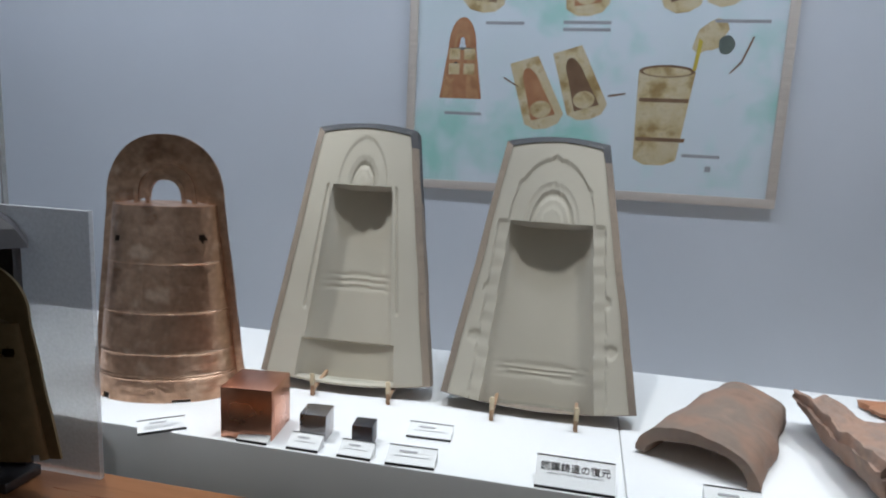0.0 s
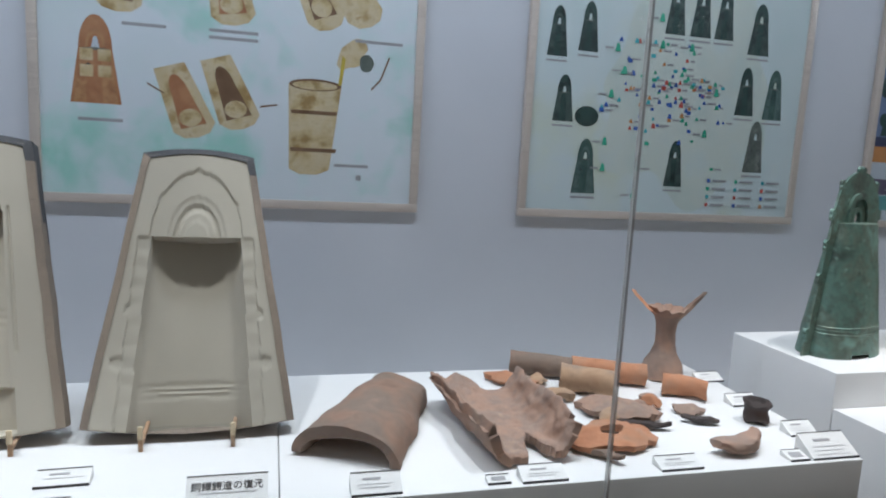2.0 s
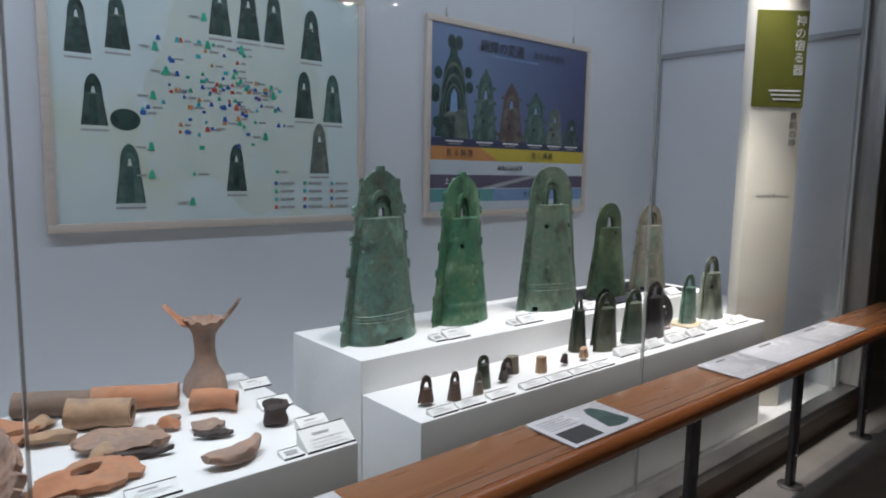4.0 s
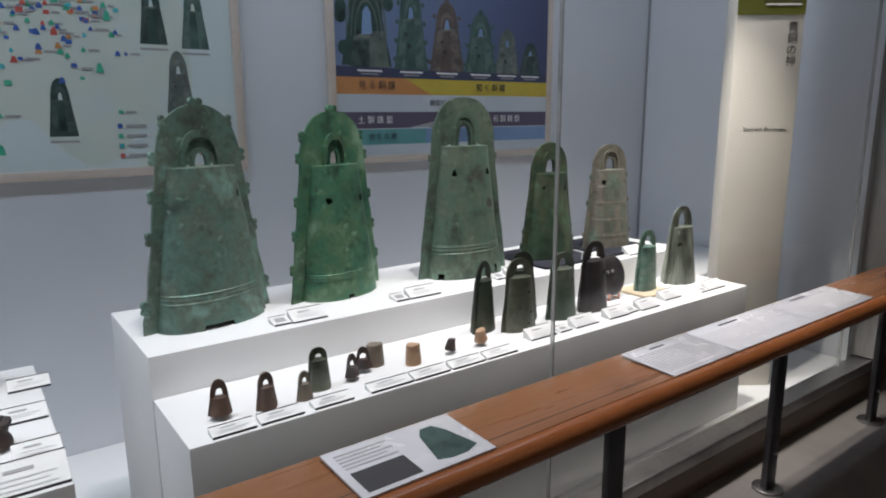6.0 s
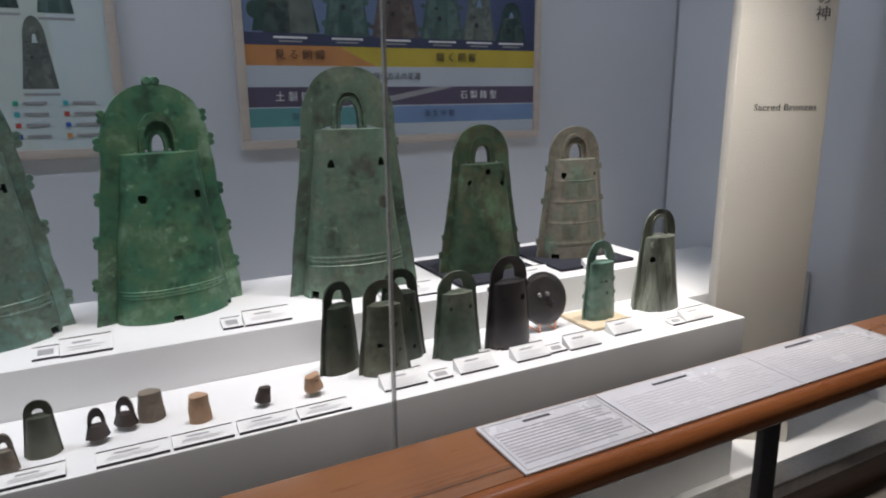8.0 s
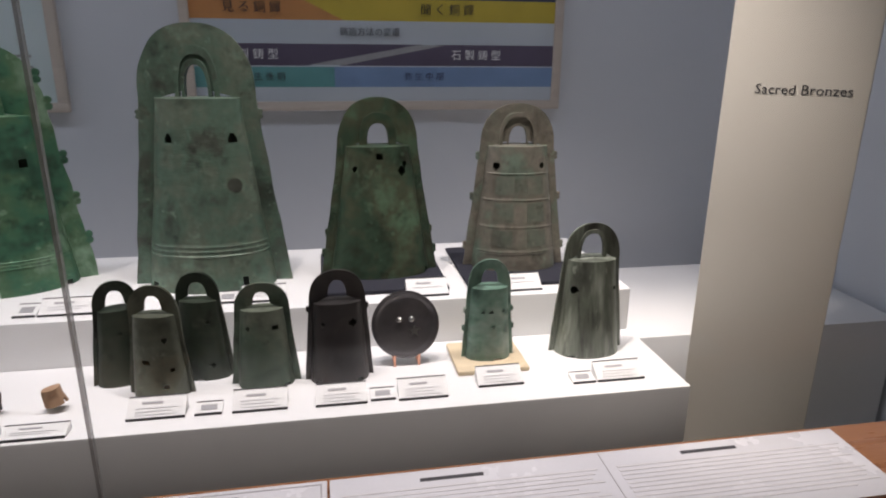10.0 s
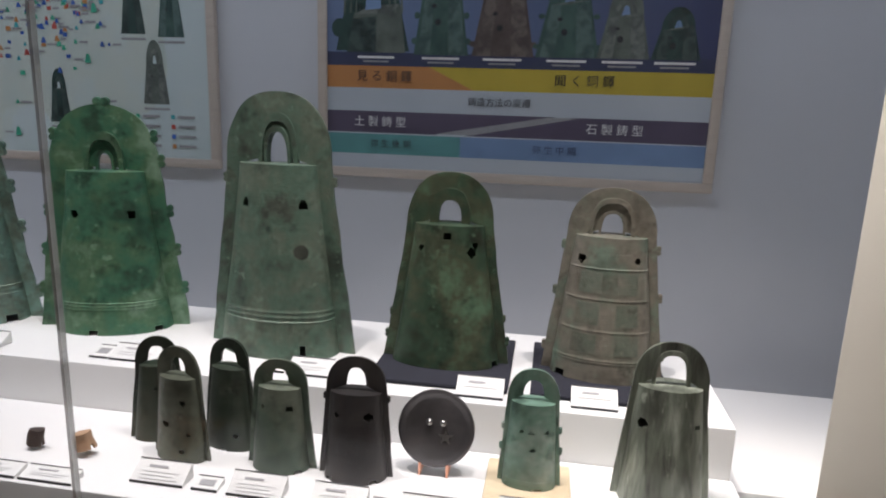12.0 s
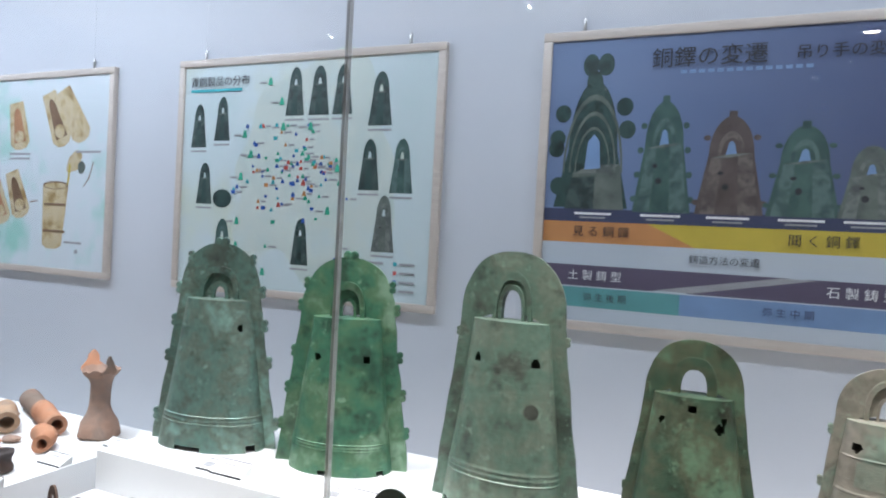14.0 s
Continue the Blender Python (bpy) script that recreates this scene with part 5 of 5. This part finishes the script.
# the tall dark bell with curled ears
for pts in (bell_shape(0.125, 0.595, 0.20, 0.45, 0.45),):
    lay3(pts, M["pbell"], "bell_print")
for u, v in ((0.040, 0.26), (0.028, 0.35), (0.026, 0.385), (0.205, 0.24), (0.214, 0.32), (0.110, 0.09), (0.150, 0.09), (0.035, 0.52), (0.122, 0.15)):
    lay3(blob(u, v, 0.022, 0.040 if v < 0.2 else 0.032, 16), M["pbell"])
lay3([(0.055, 0.60), (0.075, 0.47), (0.20, 0.445), (0.215, 0.60)], M["pbelly"])
for k in (0.92, 0.72, 0.54):
    lay3(arc_band(0.126, 0.47, 0.088 * k, 0.30 * k, 0.93), M["pbelly"], "print")
lay3([(0.055, 0.60), (0.072, 0.49), (0.135, 0.48), (0.135, 0.60)], M["pbell_body"], "print")
lay3([(0.075, 0.475), (0.12, 0.445), (0.20, 0.44), (0.17, 0.47)], M["pbelly_body"], "print")
lay3([(0.105, 0.46), (0.112, 0.36), (0.128, 0.335), (0.143, 0.36), (0.148, 0.455)], M["inksky"])
for u in (0.135, 0.310, 0.472, 0.636, 0.775, 0.903):
    lay3(rect(u - 0.05, 0.612, u + 0.05, 0.620), M["inkwhite"], "print_line")
    lay3(rect(u - 0.035, 0.627, u + 0.035, 0.633), M["inkgrey"], "print_line")
write3("銅鐸の変遷", 0.405, 0.085, 0.070, M["ink"])
write3("吊り手の変化", 0.715, 0.088, 0.048, M["ink"])
for k in range(14):
    lay3(rect(0.34 + 0.022 * k, 0.122, 0.355 + 0.022 * k, 0.134), M["inksky"], "print_line")
write3("見 る 銅 鐸", 0.16, 0.682, 0.040, M["ink"])
write3("聞 く 銅 鐸", 0.685, 0.682, 0.040, M["ink"])
write3("鋳造方法の変遷", 0.47, 0.760, 0.030, M["ink"])
write3("土 製 鋳 型", 0.15, 0.838, 0.038, M["inkwhite"])
write3("石 製 鋳 型", 0.77, 0.838, 0.038, M["inkwhite"])
write3("弥 生 後 期", 0.18, 0.914, 0.030, M["ink"])
write3("弥 生 中 期", 0.62, 0.914, 0.030, M["inknavy"])

# ---- sign column inside the case ----
ang = math.degrees(math.atan2(1.050 - 1.215, 4.262 - 4.035))
sign = thing("sign_column", pose(4.035, 1.215, 0.1225, 0, 0, ang), "tall cream sign column with an olive heading panel", "sign column")
part("column_body", box(0, 0.281, 0, 0.10, 0.0, 2.70, 0.003), M["cream"], sign)
part("heading_panel", box(0.0, 0.281, -0.003, -0.0005, 1.625, 2.115), M["olive"], sign, "olive green heading panel", False)
for k, ch in enumerate("神の宿る器"):
    words(ch, 0.060, pose(0.240, -0.0045, 2.060 - 0.062 * k, 90, 0, 0), M["inkwhite"], sign)
for k in range(3):
    part("print_line", box(0.09 + 0.012 * k, 0.262, -0.0045, -0.003, 1.705 - 0.022 * k, 1.713 - 0.022 * k), M["inkwhite"], sign, "", False)
for k, ch in enumerate("青銅の神"):
    words(ch, 0.046, pose(0.238, -0.0007, 1.575 - 0.046 * k, 90, 0, 0), M["ink"], sign)
words("Sacred Bronzes", 0.030, pose(0.157, -0.0007, 1.160, 90, 0, 0), M["ink"], sign)

# ---- hand rail with reading panels ----
rail = thing("hand_rail", pose(0, 0, 0), "polished brown wooden rail shelf on dark steel posts", "hand rail")
part("rail_top", box(-3.1, 4.95, 0.605, 0.802, 0.625, 0.672, 0.004), M["rail"], rail)
bm = bmesh.new()
bmesh.ops.create_cone(bm, cap_ends=True, segments=28, radius1=0.030, radius2=0.030, depth=8.05, matrix=Matrix.Translation((0.925, 0.592, 0.643)) @ pose(0, 0, 0, 0, 90, 0))
part("rail_nose", bm, M["railnose"], rail, "darker rounded front edge")
part("groove", box(-3.08, 4.93, 0.637, 0.6405, 0.6705, 0.6726), M["darkwood"], rail, "thin dark groove along the shelf", False)
for px in (-2.795, -1.865, -0.935, -0.005, 0.925, 1.855, 2.785, 3.715, 4.645):
    bm = box(px - 0.035, px + 0.035, 0.740, 0.764, -0.043, 0.624, 0.004)
    part("post", bm, M["darksteel"], rail)
    part("foot_plate", lathe([(0.055, 0.001), (0.055, 0.009), (0.047, 0.012)], 24), M["steel"], rail).matrix_local = pose(px, 0.752, -0.055)
    part("bolt", lathe([(0.007, 0.0), (0.007, 0.012), (0.004, 0.014)], 10), M["steel"], rail).matrix_local = pose(px, 0.740, 0.10, 90, 0, 0)


def reading_panel(x0, x1, label, sections, photo=False, border=False):
    t = thing("reading_panel", pose(x0, 0.600, 0.6725, 2.0, 0, 0), label, "text panel", "text panels on the rail")
    w = x1 - x0
    part("board", box(0, w, 0, 0.178, 0, 0.0055, 0.001), M["panel"], t)
    if border:
        for x0b, x1b, y0b, y1b in ((0.008, w - 0.008, 0.008, 0.0105), (0.008, w - 0.008, 0.1675, 0.170), (0.008, 0.0105, 0.0107, 0.1673), (w - 0.0105, w - 0.008, 0.0107, 0.1673)):
            part("border_line", box(x0b, x1b, y0b, y1b, 0.0057, 0.0061), M["inkgrey"], t, "", False)
    for k in range(sections):
        a, b = w * k / sections + 0.018, w * (k + 1) / sections - 0.018
        if photo and k == 0:
            ob = part("photo_print", box(a, b, 0.012, 0.085, 0.0057, 0.0062), M["ink"], t, "dark grey photograph", False)
            for r in range(5):
                part("print_line", box(a, b - 0.02 * (r % 2), 0.100 + 0.013 * r, 0.105 + 0.013 * r, 0.0057, 0.0062), M["inkgrey"], t, "", False)
            continue
        if photo and photo != "left":
            pic = part("bell_print", plate([((a + b) / 2 + p, q) for p, q in [(-0.05, 0.03), (-0.03, 0.125), (-0.012, 0.15), (0.018, 0.15), (0.035, 0.12), (0.055, 0.035), (0.02, 0.02), (-0.02, 0.02)]], 0.0005), M["pbell"], t, "printed dark bell", False)
            pic.matrix_local = pose(0, 0, 0.0058, -90, 0, 0)
            continue
        part("print_line", box(a + (b - a) * 0.3, a + (b - a) * 0.55, 0.150, 0.158, 0.0057, 0.0062), M["ink"], t, "", False)
        for r in range(11):
            part("print_line", box(a, b - (0.05 if r in (4, 10) else 0.008 * (r % 3)), 0.132 - 0.0105 * r, 0.1357 - 0.0105 * r, 0.0057, 0.0062), M["inkgrey"] if border else M["inkpale"], t, "", False)
        if k:
            part("divider", box(w * k / sections - 0.001, w * k / sections + 0.001, 0.004, 0.174, 0.0057, 0.0061), M["inkgrey"], t, "", False)
    return t


reading_panel(1.890, 2.205, "white panel with text and dark bell photographs", 2, True)
reading_panel(2.826, 3.130, "white framed text panel with a printed border", 1, border=True)
reading_panel(3.134, 4.066, "long white text panel in two sections", 2)
reading_panel(0.965, 1.272, "white panel with a dark photograph and text", 2, "left")

# ---- touchable bell on the rail ----
board = tagged(part("back_board", box(-1.75, -0.917, 0.775, 0.787, 0.6725, 1.178, 0.002), M["acryl"]), "frosted pale grey board standing on the rail", "board")
frame_post = thing("bell_stand", pose(-1.085, 0.715, 0.6725), "dark stand with a small roof carrying a bell", "stand")
part("post", box(-0.045, 0.03, 0.035, 0.055, 0, 0.465, 0.003), M["darksteel"], frame_post)
part("roof", jitter(lathe([(0.10, 0.445), (0.075, 0.475), (0.0, 0.53)], 4), 0.0, 1), M["ink"], frame_post, "dark little roof", False)
part("base", box(-0.07, 0.05, -0.03, 0.05, 0.0, 0.02, 0.003), M["darksteel"], frame_post)
bell(pose(-1.085, 0.690, 0.742, 0, 0, 10), M["darkbronze"], "dark polished bronze bell to be touched, beside a frosted board", 0.29, 0.25, 0.055, 0.17, 0.04, 0.245, 0.352,
     (), ((F + 50, 0.80, 0.05),), ((F + 60, 0.03, 0.04),), 0.05, 0.055, (), (), False, 1.0, 0.01, 0.006, 0.9, "touchable bell", 30)
cu = bpy.data.curves.new("cord", "CURVE")
cu.dimensions, cu.bevel_depth, cu.bevel_resolution = "3D", 0.002, 2
sp = cu.splines.new("BEZIER")
sp.bezier_points.add(2)
for p, co in zip(sp.bezier_points, ((-1.06, 0.69, 0.745), (-1.045, 0.655, 0.676), (-1.02, 0.67, 0.676))):
    p.co, p.handle_left_type, p.handle_right_type = co, "AUTO", "AUTO"
tmp = bpy.data.objects.new("cord", cu)
scene.collection.objects.link(tmp)
bpy.context.view_layer.update()
cord_mesh = bpy.data.meshes.new_from_object(tmp.evaluated_get(bpy.context.evaluated_depsgraph_get()))
bpy.data.objects.remove(tmp)
cord_mesh.materials.clear()
cord_mesh.materials.append(M["ink"])
tagged(new("clapper_cord", cord_mesh), "thin dark cord hanging from the touchable bell", "cord")

# ---- gallery ceiling lamps, mirrored in the glass ----
M["lamp"] = plain("lamp_glow", (1.0, 0.93, 0.82), 0.4, 0, 90.0, 0.0)


def ceiling_lamp(x, y, r):
    t = thing("ceiling_spotlight", pose(x, y, 2.999), "small round gallery ceiling spotlight, lit", "spotlight", "gallery spotlights")
    part("housing", lathe([(r * 1.5, 0.0), (r * 1.5, 0.20), (r * 1.1, 0.20), (r * 1.1, 0.012)], 18, False), M["darksteel"], t)
    part("lamp_disc", lathe([(r, 0.010), (r * 0.98, 0.014)], 18), M["lamp"], t, "glowing lamp face")


for k in range(9):
    ceiling_lamp(4.52, -2.9 - 0.24 * k, 0.030)
for x, y, r in ((4.49, -2.35, 0.025), (4.16, -3.44, 0.045), (4.16, -4.2, 0.02), (3.96, -4.7, 0.03), (2.03, -2.36, 0.025), (1.98, -3.53, 0.025), (2.06, -4.3, 0.02), (2.09, -4.6, 0.025), (2.10, -4.85, 0.025), (0.3, -2.6, 0.03), (0.3, -3.8, 0.025), (-1.4, -3.0, 0.03)):
    ceiling_lamp(x, y, r)
